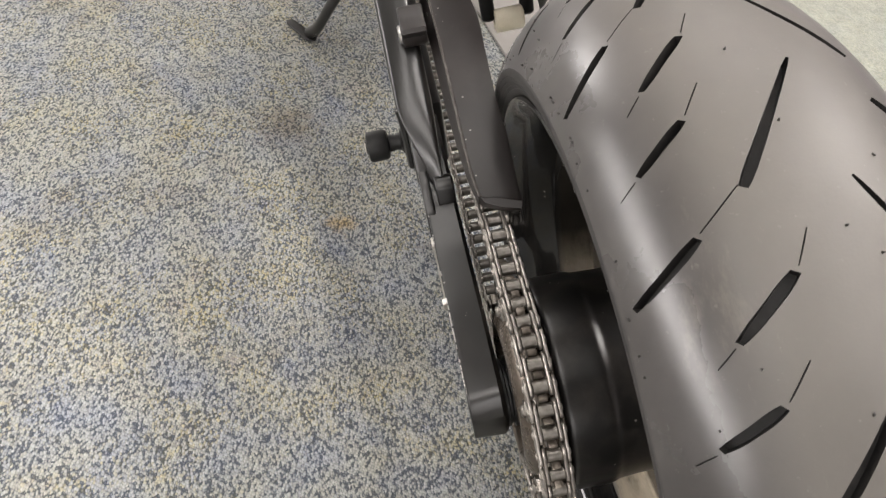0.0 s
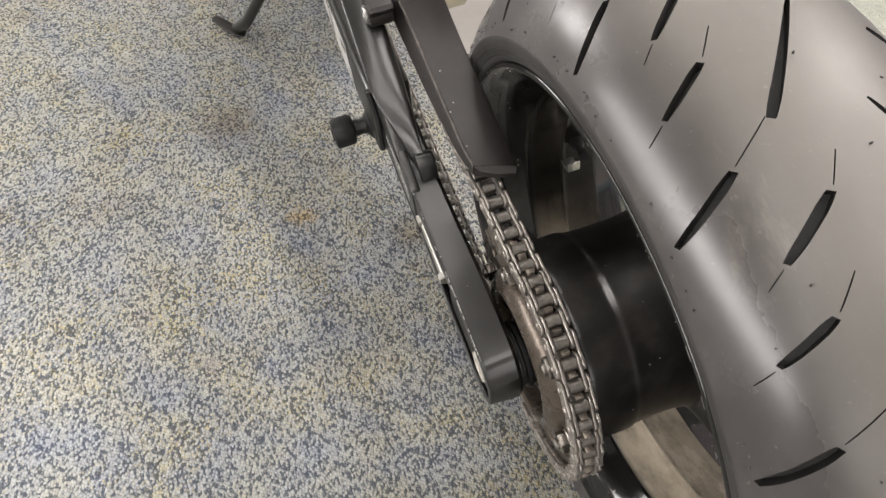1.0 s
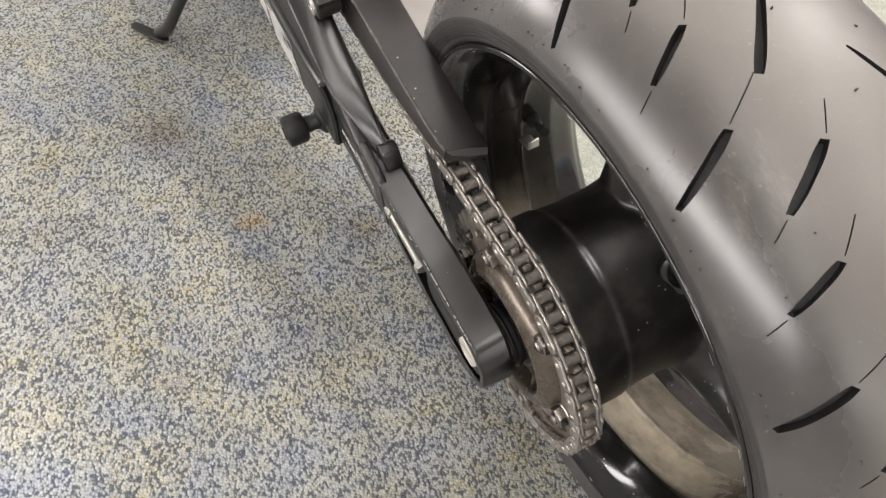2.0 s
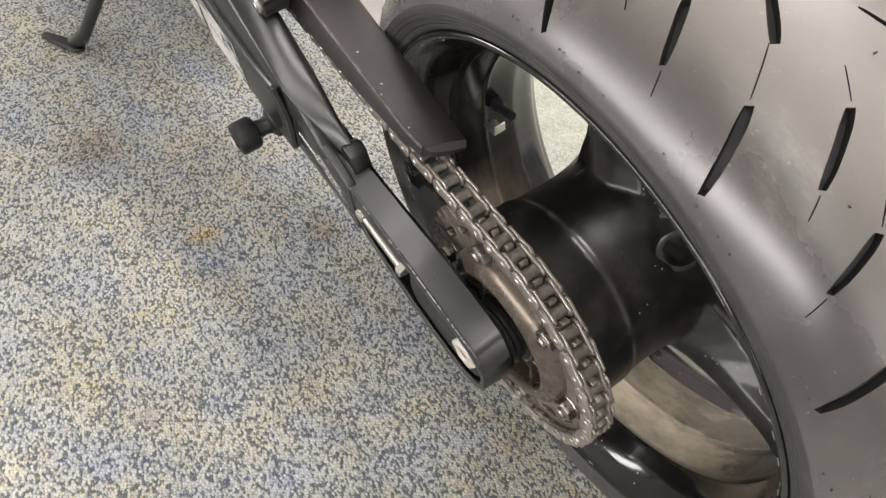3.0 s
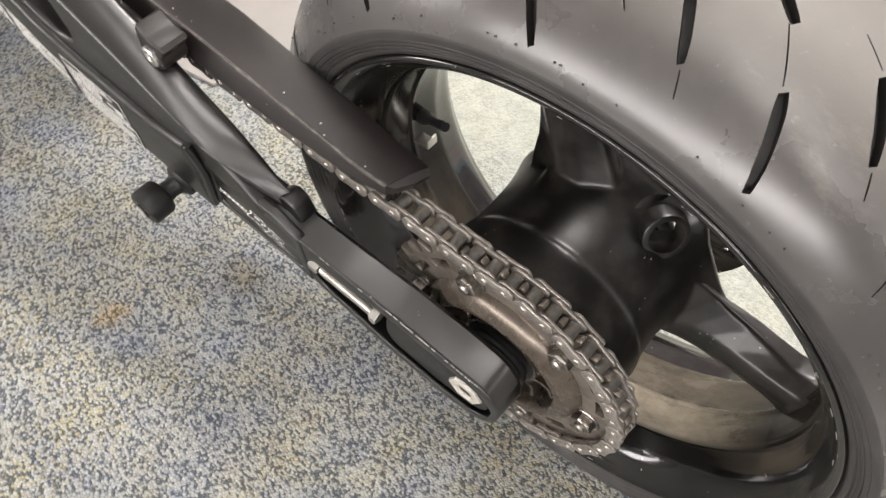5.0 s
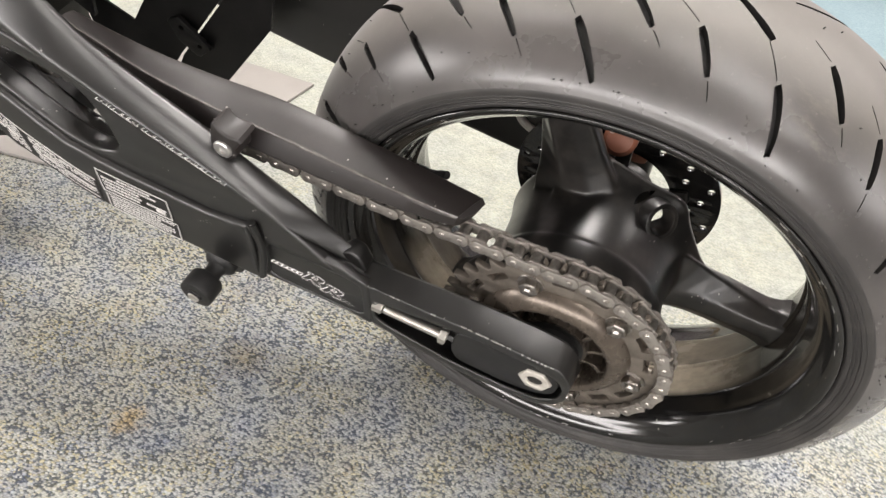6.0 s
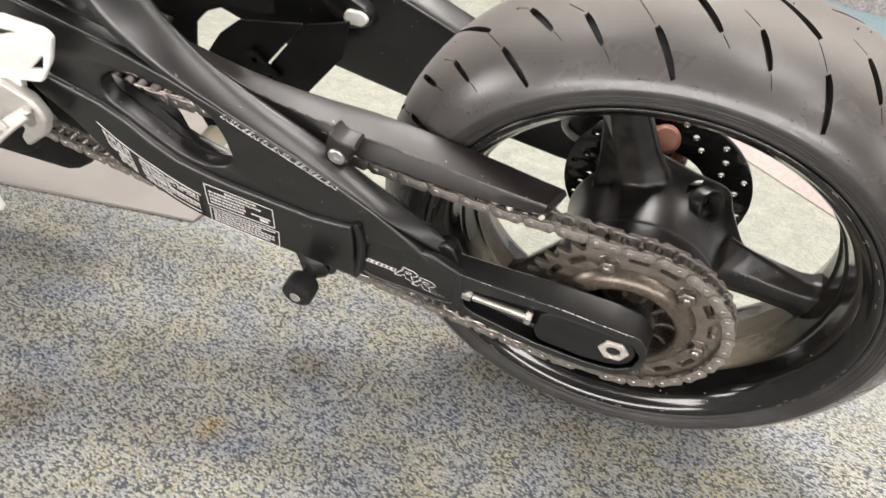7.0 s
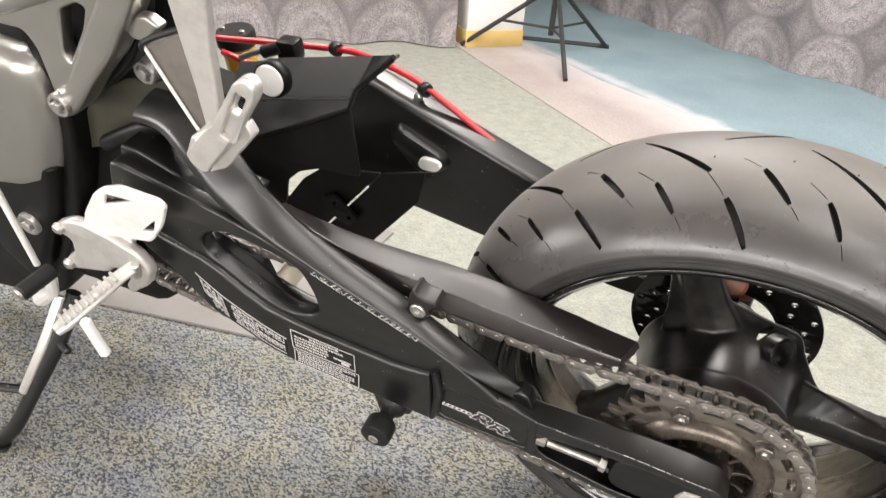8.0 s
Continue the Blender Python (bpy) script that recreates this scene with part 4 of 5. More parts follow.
BOX_BACK = [(x - 0.002 if x > 0.01 else x, z - 0.003 if z > 0.02 else z + 0.003) for x, z in BOX_OUT]
ring = lambda line, y: [(x, y, z) for x, z in rounded(line, 0.006, 3)]
shell = loft([ring(BOX_FRONT, -0.1655), ring(BOX_FRONT, -0.1650), ring(BOX_OUT, -0.1425), ring(BOX_BACK, -0.1390)], closed_ends=False)
shell.faces.new([v for v in shell.verts if v.co.y > -0.1392])
bmesh.ops.recalc_face_normals(shell, faces=shell.faces)
part("axle_box", shell, SATIN_BLACK, arm)
part("box_face", sheet(rounded(BOX_FRONT, 0.006, 3), [rounded(SLOT, 0.005, 3)], -0.1676, -0.1645, 0.0012, 2), SATIN_BLACK, arm)
part("adjuster_block", sheet(rounded([(-0.082, -0.006), (-0.078, 0.022), (-0.066, 0.029), (0.000, 0.022), (0.016, 0.015), (0.022, 0.003), (0.018, -0.016), (0.002, -0.025), (-0.030, -0.027), (-0.076, -0.020)], 0.008, 4), [], -0.1645, -0.141, 0.0015), DECAL_BLACK, arm, "flat black chain adjuster block")
screw = part("adjuster_screw", joined(*[lathe([(0.0, 0.0), (0.0046, 0.0), (0.0046, 0.060), (0.0, 0.060)], 16), *[lathe([(0.0040, 0.003 + 0.0015 * i), (0.0050, 0.0037 + 0.0015 * i), (0.0040, 0.0044 + 0.0015 * i)], 14) for i in range(36)]]), ZINC, arm, "bright threaded chain adjuster")
screw.matrix_basis = Matrix.Translation((-0.1475, -0.1640, 0.0185)) @ Matrix.Rotation(radians(6.0), 4, "Y") @ Matrix.Rotation(radians(-90), 4, "Z")
part("screw_head", rod((-0.1590, -0.1640, 0.0200), (-0.1490, -0.1640, 0.0187), 0.0066, 6, 0.0010), ZINC, screw).matrix_basis = screw.matrix_basis.inverted()
part("lock_nut", rod((-0.0925, -0.1640, 0.0127), (-0.0855, -0.1640, 0.0118), 0.0080, 6, 0.0010), ZINC, screw).matrix_basis = screw.matrix_basis.inverted()
part("axle_nut", joined(sheet(ring_pts(0, 0.001, 0.0156, 6, 0.06), [ring_pts(0, 0, 0.0072, 24)], -0.1672, -0.1560, 0.0022, 3)), NUT, arm, "pale hexagonal axle nut with a bored axle end")
part("axle", lathe([(0.0, -0.164), (0.0085, -0.1635), (0.0085, 0.16), (0.0, 0.16)], 24), SPROCKET, arm)
part("axle_spacer", lathe([(0.012, -0.1400), (0.0270, -0.1400), (0.0280, -0.1385), (0.0280, -0.1362), (0.0262, -0.1352), (0.0262, -0.1335), (0.0290, -0.1325), (0.0290, -0.1292), (0.0270, -0.1280), (0.0270, -0.1255), (0.0310, -0.1240), (0.0310, -0.1180), (0.0300, -0.1080), (0.012, -0.108)], 48), DECAL_BLACK, arm, "black ringed axle spacer")
part("spool", lathe([(0.0, -0.0350), (0.0075, -0.0350), (0.0078, -0.0335), (0.0135, -0.0340), (0.0165, -0.0325), (0.0170, -0.0300), (0.0170, -0.0140), (0.0150, -0.0110), (0.0095, -0.0090), (0.0085, -0.0020), (0.0100, 0.0030), (0.0150, 0.0060), (0.0165, 0.0080), (0.0165, 0.0140), (0.0, 0.0140)], 40), DECAL_BLACK, arm, "black bobbin spool for a paddock stand").location = (-0.3245, -0.1830, -0.0005)
part("spool_bolt", lathe([(0.0, -0.0345), (0.0035, -0.0347), (0.0055, -0.0362), (0.0060, -0.0352), (0.0, -0.0352)], 20), ZINC, arm, "bright bolt in the bobbin").location = (-0.3245, -0.1835, -0.0005)
part("spool_boss", sheet(rounded([(-0.350, 0.014), (-0.345, -0.012), (-0.325, -0.018), (-0.303, -0.012), (-0.298, 0.012)], 0.008, 3), [], -0.170, -0.140, 0.002), SATIN_BLACK, arm)
part("step_weld", tube(curve_pts([(-0.268, -0.1745, 0.090), (-0.266, -0.172, 0.060), (-0.270, -0.172, 0.030), (-0.276, -0.172, 0.006)], 4, closed=False), 0.0042, 8), SATIN_BLACK, arm)
part("front_spar", sheet(rounded([(-0.637, 0.215), (-0.600, 0.205), (-0.500, 0.200), (-0.480, 0.222), (-0.547, 0.238), (-0.600, 0.262), (-0.622, 0.264)], 0.004), [], -0.150, -0.100, 0.003), SATIN_BLACK, arm)
part("brace_foot", sheet(rounded([(-0.202, 0.058), (-0.190, 0.070), (-0.183, 0.074), (-0.174, 0.070), (-0.169, 0.054), (-0.171, 0.040), (-0.180, 0.045)], 0.003, 3), [], -0.1560, -0.139, 0.0022, 3), SATIN_BLACK, arm)
part("panel_rim", sheet(rounded([(-0.277, 0.004), (-0.240, 0.001), (-0.185, -0.003), (-0.160, -0.010), (-0.160, 0.052), (-0.176, 0.059), (-0.186, 0.064), (-0.255, 0.078), (-0.277, 0.082)], 0.005, 3),
                        [rounded([(-0.270, 0.014), (-0.262, 0.008), (-0.235, 0.005), (-0.180, 0.000), (-0.168, 0.002), (-0.168, 0.046), (-0.180, 0.051), (-0.262, 0.060), (-0.270, 0.054)], 0.006, 4)], -0.1690, -0.160, 0.0018, 3), SATIN_BLACK, arm)
INNER = [(-0.604, 0.122), (-0.560, 0.129), (-0.504, 0.129), (-0.479, 0.116), (-0.436, 0.098), (-0.420, 0.085), (-0.440, 0.060), (-0.517, 0.062), (-0.604, 0.080)]
part("recess_panel", sheet(rounded([(-0.2685, 0.013), (-0.235, 0.006), (-0.169, 0.003), (-0.169, 0.045), (-0.181, 0.050), (-0.2685, 0.0585)], 0.004, 3), [], -0.1669, -0.160, 0.0002, 1), GLOSS_BLACK, arm)
part("chain_slider", sheet(rounded([(-0.62, 0.112), (-0.56, 0.118), (-0.530, 0.118), (-0.512, 0.100), (-0.505, 0.072), (-0.52, 0.066), (-0.60, 0.09)], 0.006), [], -0.150, -0.098, 0.003), TRAY_BLACK, arm, "dark plastic chain slider")
part("inner_wall", sheet(rounded(INNER, 0.004, 3), [], -0.138, -0.133, 0.001), TRAY_BLACK, arm)
part("linkage_bush", lathe([(0.004, -0.020), (0.014, -0.020), (0.016, -0.018), (0.016, 0.018), (0.014, 0.020), (0.004, 0.020)], 28), CREAM, arm, "cream plastic linkage bush").location = (-0.574, -0.001, -0.044)
part("linkage_arm", joined(rod((-0.60, -0.030, 0.02), (-0.578, -0.028, -0.044), 0.010, 12, 0.003), rod((-0.60, 0.028, 0.02), (-0.578, 0.026, -0.044), 0.010, 12, 0.003)), TRAY_BLACK, arm)
# bare metal along the chipped outer edge of the axle box
edge_line = curve_pts([(-0.166, -0.1671, 0.0512), (-0.120, -0.1671, 0.0466), (-0.065, -0.1671, 0.0440), (-0.011, -0.1671, 0.0368), (0.014, -0.1671, 0.0345)], 8, closed=False)
chips = []
random.seed(4)
for i in range(0, len(edge_line) - 1):
    if random.random() < 0.65:
        chips.append(tube([edge_line[i], Vector(edge_line[i]).lerp(Vector(edge_line[i + 1]), random.uniform(0.5, 1.0))], random.uniform(0.0003, 0.0007), 6))
tagged(part("edge_wear", joined(*chips), BARE_EDGE, arm, "bare metal chips along the edges"), kind="stuff")

# chain guard
G_RIDGE = [(-0.460, -0.1270, 0.209), (-0.429, -0.1260, 0.195), (-0.386, -0.1255, 0.1765), (-0.332, -0.1255, 0.1640), (-0.290, -0.1255, 0.1580), (-0.250, -0.1258, 0.1530), (-0.200, -0.1268, 0.1465), (-0.150, -0.1276, 0.1400), (-0.118, -0.1280, 0.1358), (-0.096, -0.1262, 0.1320)]
G_LOW = [(-0.460, -0.1330, 0.196), (-0.429, -0.1330, 0.180), (-0.386, -0.1330, 0.1590), (-0.332, -0.1330, 0.1440), (-0.290, -0.1328, 0.1380), (-0.250, -0.1330, 0.1330), (-0.200, -0.1330, 0.1275), (-0.150, -0.1318, 0.1245), (-0.118, -0.1300, 0.1228), (-0.098, -0.1268, 0.1220)]
G_IN = [(-0.460, -0.1110, 0.206), (-0.429, -0.1060, 0.192), (-0.386, -0.0970, 0.1735), (-0.332, -0.0885, 0.1600), (-0.290, -0.0860, 0.1560), (-0.250, -0.0890, 0.1545), (-0.200, -0.0920, 0.1490), (-0.150, -0.0925, 0.1395), (-0.118, -0.0945, 0.1345), (-0.086, -0.0955, 0.1290)]
secs = []
for a, r, w in zip(*[curve_pts(line, 4, closed=False) for line in (G_LOW, G_RIDGE, G_IN)]):
    a, r, w = Vector(a), Vector(r), Vector(w)
    down = Vector((0, 0, -1))
    secs.append([a, a.lerp(r, 0.10) + Vector((0, -0.0012, 0)), a.lerp(r, 0.90) + Vector((0, -0.0012, 0)), r + Vector((0, 0.0002, 0.0008)), r.lerp(w, 0.10) + Vector((0, 0, 0.0009)), r.lerp(w, 0.50) + Vector((0, 0, 0.0016)),
                 r.lerp(w, 0.93) + Vector((0, 0, 0.0010)), w, w + down * 0.0060, w + down * 0.0060 + Vector((0, -0.0020, 0)), r.lerp(w, 0.90) + down * 0.0022, r.lerp(w, 0.12) + down * 0.0022, a + Vector((0, 0.0024, 0.0004))])
guard = part("chain_guard", loft(secs), GUARD_BLACK, bike, "brown-black plastic chain guard with scuffed edges", sharp=24)
part("guard_bead", tube([Vector(p) + Vector((0, -0.0002, 0.0004)) for p in curve_pts(G_RIDGE, 4, closed=False)], 0.0015, 8), BEAD_BLACK, guard, "raised edge of the guard with its highlight painted pale")
a, r, w = [Vector(line[-1]) for line in (G_LOW, G_RIDGE, G_IN)]
part("guard_tip", loft([[a, r, r.lerp(w, 0.5) + Vector((0, 0, 0.0012)), w, w + Vector((-0.003, 0.0, -0.009)), a.lerp(w, 0.5) + Vector((0, 0, -0.004))],
                        [a + Vector((0.003, 0.003, -0.001)), r + Vector((0.004, 0.003, -0.003)), r.lerp(w, 0.5) + Vector((0.005, 0, -0.0035)), w + Vector((0.003, -0.002, -0.004)), w + Vector((0.0, -0.002, -0.010)), a.lerp(w, 0.5) + Vector((0.003, 0, -0.006))]]), GUARD_BLACK, guard)
scratch = []
rnd = random.Random(31)
for i in range(16):
    k = rnd.uniform(0.3, 8.7)
    n, f = int(k), k - int(k)
    p, q = Vector(G_RIDGE[n]).lerp(Vector(G_RIDGE[n + 1]), f), Vector(G_LOW[n]).lerp(Vector(G_LOW[n + 1]), f)
    p = p.lerp(q, 0.0 if i % 3 else rnd.uniform(0.3, 0.95)) + Vector((0, -0.0009, 0.0003))
    d = (Vector(G_RIDGE[n + 1]) - Vector(G_RIDGE[n])).normalized()
    scratch.append(tube([p, p + d * rnd.uniform(0.001, 0.006)], rnd.uniform(0.00015, 0.00035), 5))
tagged(part("guard_scuff", joined(*scratch), BARE_EDGE, guard, "pale scuffs along the ridge"), kind="stuff")

# far side of the swingarm, seen from inside
FAR = [(-0.66, 0.190), (-0.56, 0.212), (-0.505, 0.222), (-0.485, 0.219), (-0.40, 0.183), (-0.270, 0.128), (-0.13, 0.070), (0.030, 0.036), (0.030, -0.036), (-0.12, -0.030), (-0.300, 0.000), (-0.44, 0.030), (-0.53, 0.050), (-0.66, 0.10)]
part("far_arm", sheet(rounded(FAR, 0.012, 4), [], 0.122, 0.168, 0.009, 4), SATIN_BLACK, arm, "satin black far arm of the swingarm")
BOSS = [(-0.4514, 0.1579), (-0.4386, 0.1668), (-0.4194, 0.1568), (-0.3790, 0.1370), (-0.3740, 0.1200), (-0.3850, 0.1080), (-0.4148, 0.1010), (-0.4526, 0.1446)]
mid = Vector((-0.413, 0.134))
part("arm_boss", loft([[(p[0], y, p[1]) for p in [mid.lerp(Vector(q), k) for q in rounded(BOSS, 0.010, 4)]] for y, k in ((0.1235, 1.10), (0.118, 1.04), (0.112, 0.95), (0.1095, 0.84))]), SATIN_BLACK, arm)
# white stands in for the light on the boss's end facet
part("arm_boss_lit_end", sheet(rounded([(-0.4127, 0.1215), (-0.4063, 0.1340), (-0.3850, 0.1335), (-0.3770, 0.1250), (-0.3860, 0.1140), (-0.4075, 0.1140)], 0.006, 4), [], 0.104, 0.1110, 0.0028, 3), WHITE, arm, "white facet painting the lit end of the arm boss")

# red brake hose with its clips
hose_line = curve_pts([(-0.80, 0.150, 0.222), (-0.73, 0.150, 0.224), (-0.64, 0.150, 0.232), (-0.537, 0.150, 0.240), (-0.504, 0.150, 0.238), (-0.457, 0.151, 0.226), (-0.415, 0.152, 0.207), (-0.334, 0.152, 0.153), (-0.26, 0.15, 0.108), (-0.20, 0.15, 0.085)], 5, closed=False)
hose = part("brake_hose", tube(hose_line, 0.0042, 10), RED_HOSE, bike, "red braided brake hose clipped along the arm")
for x, z in ((-0.541, 0.240), (-0.417, 0.206)):
    part("hose_clip", moved(lathe([(0.0042, -0.007), (0.0085, -0.0065), (0.0095, -0.002), (0.0080, 0.0), (0.0095, 0.002), (0.0085, 0.0065), (0.0042, 0.007)], 16), Matrix.Translation((x, 0.150, z)) @ Matrix.Rotation(radians(60), 4, "Z")), DECAL_BLACK, hose)
part("clip_bolt", rod((-0.424, 0.140, 0.196), (-0.424, 0.150, 0.199), 0.006, 12, 0.002), ZINC, hose)

# inner mudguard tray over the shock
tray = part("mudguard_tray", sheet(rounded([(-0.556, 0.195), (-0.552, 0.219), (-0.523, 0.242), (-0.470, 0.268), (-0.396, 0.305), (-0.394, 0.225), (-0.446, 0.222), (-0.470, 0.212), (-0.488, 0.195), (-0.497, 0.160)], 0.004, 2), [], -0.066, -0.062, 0.001), TRAY_BLACK, bike, "matt black plastic mudguard tray")
TRAY_ROWS = [((-0.585, 0.205), (-0.600, 0.240), (-0.615, 0.259)), ((-0.556, 0.217), (-0.575, 0.245), (-0.590, 0.2635)), ((-0.523, 0.242), (-0.545, 0.251), (-0.550, 0.2755)), ((-0.470, 0.268), (-0.500, 0.260), (-0.500, 0.285)),
             ((-0.430, 0.288), (-0.465, 0.2665), (-0.460, 0.293)), ((-0.398, 0.305), (-0.434, 0.273), (-0.430, 0.299)), ((-0.385, 0.329), (-0.416, 0.297), (-0.418, 0.3015)), ((-0.343, 0.369), (-0.372, 0.336), (-0.403, 0.3043))]
part("tray_floor", loft([[(a[0], -0.066, a[1]), (b[0], 0.0, b[1]), (c[0], 0.050, c[1]), (c[0], 0.053, c[1] - 0.003), (b[0], 0.002, b[1] - 0.004), (a[0], -0.066, a[1] - 0.004)] for a, b, c in TRAY_ROWS]), TRAY_BLACK, tray, sharp=20)
part("tray_step", sheet(rounded([(-0.625, 0.226), (-0.605, 0.2385), (-0.4346, 0.2742), (-0.440, 0.262), (-0.600, 0.215)], 0.002, 2), [], -0.004, 0.004, 0.0012), TRAY_BLACK, tray)
part("tray_lip", tube([(-0.552, -0.066, 0.219), (-0.523, -0.067, 0.243), (-0.470, -0.067, 0.269), (-0.396, -0.067, 0.306), (-0.385, -0.067, 0.330), (-0.343, -0.066, 0.370)], 0.0024, 8), TRAY_BLACK, tray)
part("shock_cover", sheet(rounded([(-0.588, 0.057), (-0.556, 0.098), (-0.523, 0.124), (-0.436, 0.138), (-0.530, 0.028), (-0.60, -0.06), (-0.66, -0.02), (-0.66, 0.09)], 0.004), [], 0.05, 0.054, 0.001), TRAY_BLACK, tray)
part("cover_wing", sheet([(-0.4335, 0.1375), (-0.375, 0.155), (-0.388, 0.105), (-0.4375, 0.045), (-0.500, -0.03), (-0.555, -0.02), (-0.5270, 0.0270)], [], 0.05, 0.054, 0.001), TRAY_BLACK, tray)
part("cover_bracket", sheet(rounded([(-0.524, 0.084), (-0.506, 0.092), (-0.472, 0.058), (-0.492, 0.042), (-0.515, 0.058)], 0.004, 3), [ring_pts(-0.506, 0.078, 0.003, 10), ring_pts(-0.487, 0.058, 0.003, 10)], 0.040, 0.046, 0.001), TRAY_BLACK, tray)
RES = Matrix.Translation((-0.5225, 0.022, 0.2805)) @ Matrix.Rotation(radians(-8), 4, "X")
res = part("shock_reservoir", moved(lathe([(0.0, -0.040), (0.0185, -0.040), (0.0205, -0.0385), (0.0212, -0.036), (0.0212, -0.028), (0.017, -0.022), (0.0, -0.022)], 32), RES), TRAY_BLACK, bike, "round black canister with a pale cap")
part("cap", moved(lathe([(0.0, -0.0432), (0.0010, -0.0432), (0.0011, -0.0425), (0.0165, -0.0425), (0.0177, -0.0412), (0.0177, -0.039), (0.0, -0.039)], 32), RES), WHITE, res, "pale round cap")
pot = part("brake_fluid_pot", lathe([(0.0, -0.034), (0.020, -0.034), (0.0225, -0.030), (0.0235, 0.020), (0.0, 0.020)], 28), AMBER, bike, "amber brake fluid pot with a black lid")
pot.matrix_basis = Matrix.Translation((-0.733, 0.190, 0.177)) @ Matrix.Rotation(radians(90), 4, "X")
part("lid", lathe([(0.0, 0.018), (0.026, 0.018), (0.0285, 0.020), (0.0285, 0.036), (0.026, 0.040), (0.0, 0.040)], 28), DECAL_BLACK, pot)
for k in (-0.018, 0.016):
    part("lid_screw", moved(rod((k, 0.039, 0.004), (k, 0.044, 0.004), 0.004, 10, 0.001), Matrix.Identity(4)), ZINC, pot)
part("banjo_pipe", tube([(-0.654, 0.098, 0.233), (-0.632, 0.100, 0.243), (-0.612, 0.100, 0.250)], 0.0042, 10), ZINC, hose, "bright metal pipe end")
part("pipe_sleeve", tube([(-0.616, 0.100, 0.247), (-0.590, 0.102, 0.257)], 0.0085, 12), DECAL_BLACK, hose)
part("hose_block", box(-0.595, -0.567, 0.096, 0.120, 0.240, 0.267, 0.004), TRAY_BLACK, hose)
part("return_hose", tube(curve_pts([(-0.700, 0.120, 0.222), (-0.675, 0.110, 0.225), (-0.645, 0.105, 0.222), (-0.62, 0.105, 0.225)], 4, closed=False), 0.0042, 10), RED_HOSE, hose)

# engine and dusty bodywork behind the frame plate
eng = part("engine_case", box(-1.30, -0.735, -0.085, 0.12, -0.10, 0.34, 0.03), ENGINE, bike, "dark engine castings behind the frame")
part("engine_cover", moved(lathe([(0.0, -0.03), (0.05, -0.03), (0.062, -0.022), (0.065, 0.0), (0.0, 0.0)], 40), Matrix.Translation((-0.80, -0.088, 0.02))), ENGINE, eng)
part("linkage_cover", loft([[(-0.74, y, 0.10), (-0.62, y, 0.10), (-0.595, y, 0.19), (-0.62, y, 0.232), (-0.70, y, 0.245), (-0.74, y, 0.245)] for y in (-0.080, 0.060)]), ENGINE, eng)
part("dust_panel", sheet(rounded([(-0.758, 0.215), (-0.702, 0.276), (-0.646, 0.304), (-0.615, 0.306), (-0.588, 0.316), (-0.572, 0.345), (-0.560, 0.300), (-0.601, 0.262), (-0.651, 0.236), (-0.710, 0.205), (-0.770, 0.185)], 0.008, 4), [], -0.094, -0.086, 0.003), OLIVE, eng, "dusty olive-brown panel")
part("upper_cover", sheet(rounded([(-0.73, 0.27), (-0.640, 0.302), (-0.575, 0.318), (-0.560, 0.36), (-0.56, 0.47), (-0.75, 0.47)], 0.008), [], -0.082, -0.070, 0.003), ENGINE, eng)
part("crossmember", tube(curve_pts([(-0.69, -0.110, 0.225), (-0.640, -0.112, 0.252), (-0.590, -0.112, 0.272), (-0.545, -0.118, 0.275)], 4, closed=False), [0.010] * 13, 14), TRAY_BLACK, eng)

# frame plate, seat rail, heel guard, foot rest and pillion peg bracket
FRAME_OUT = [(-1.15, 0.40), (-0.850, 0.352), (-0.775, 0.341), (-0.742, 0.336), (-0.728, 0.320), (-0.725, 0.300), (-0.730, 0.272), (-0.743, 0.230), (-0.762, 0.187), (-0.784, 0.150), (-0.830, 0.130), (-0.900, 0.118), (-0.980, 0.120), (-1.15, 0.20)]
frm = part("main_frame", sheet(rounded(FRAME_OUT, 0.012, 4), [], -0.140, -0.076, 0.030, 9), FRAME_ALLOY, bike, "smooth grey cast aluminium frame plate")
part("frame_dark_band", sheet(rounded([(-1.15, 0.47), (-0.800, 0.372), (-0.755, 0.364), (-0.732, 0.3635), (-0.714, 0.355), (-0.709, 0.330), (-0.713, 0.292), (-0.728, 0.245), (-0.745, 0.200), (-0.780, 0.150), (-0.90, 0.15), (-1.15, 0.30)], 0.010, 4), [], -0.112, -0.070, 0.006, 4), TRAY_BLACK, frm, "black band behind the frame plate")
# black sheet added for the deep shade beside and under the rail
part("rail_shade", sheet(rounded([(-0.728, 0.262), (-0.691, 0.2775), (-0.640, 0.312), (-0.6046, 0.3396), (-0.5776, 0.3734), (-0.560, 0.420), (-0.600, 0.420), (-0.660, 0.350), (-0.705, 0.310)], 0.008, 3), [], -0.116, -0.096, 0.004, 3), TRAY_BLACK, frm, "black sheet in place of the shade beside the seat rail")
part("engine_sump", sheet(rounded([(-1.20, 0.02), (-0.870, 0.02), (-0.862, -0.002), (-0.900, -0.085), (-0.930, -0.112), (-1.016, -0.142), (-1.20, -0.165)], 0.015, 4), [], -0.110, 0.08, 0.010, 4), ENGINE, frm, "black lower engine casing")
part("lower_plate", sheet(rounded([(-0.765, 0.185), (-0.786, 0.145), (-0.806, 0.106), (-0.850, 0.040), (-0.890, -0.020), (-0.925, -0.055), (-0.955, -0.020), (-0.990, 0.065), (-0.990, 0.175), (-0.860, 0.200)], 0.012, 4), [], -0.137, -0.080, 0.012, 5), TRAY_BLACK, frm, "black lower plate under the frame")
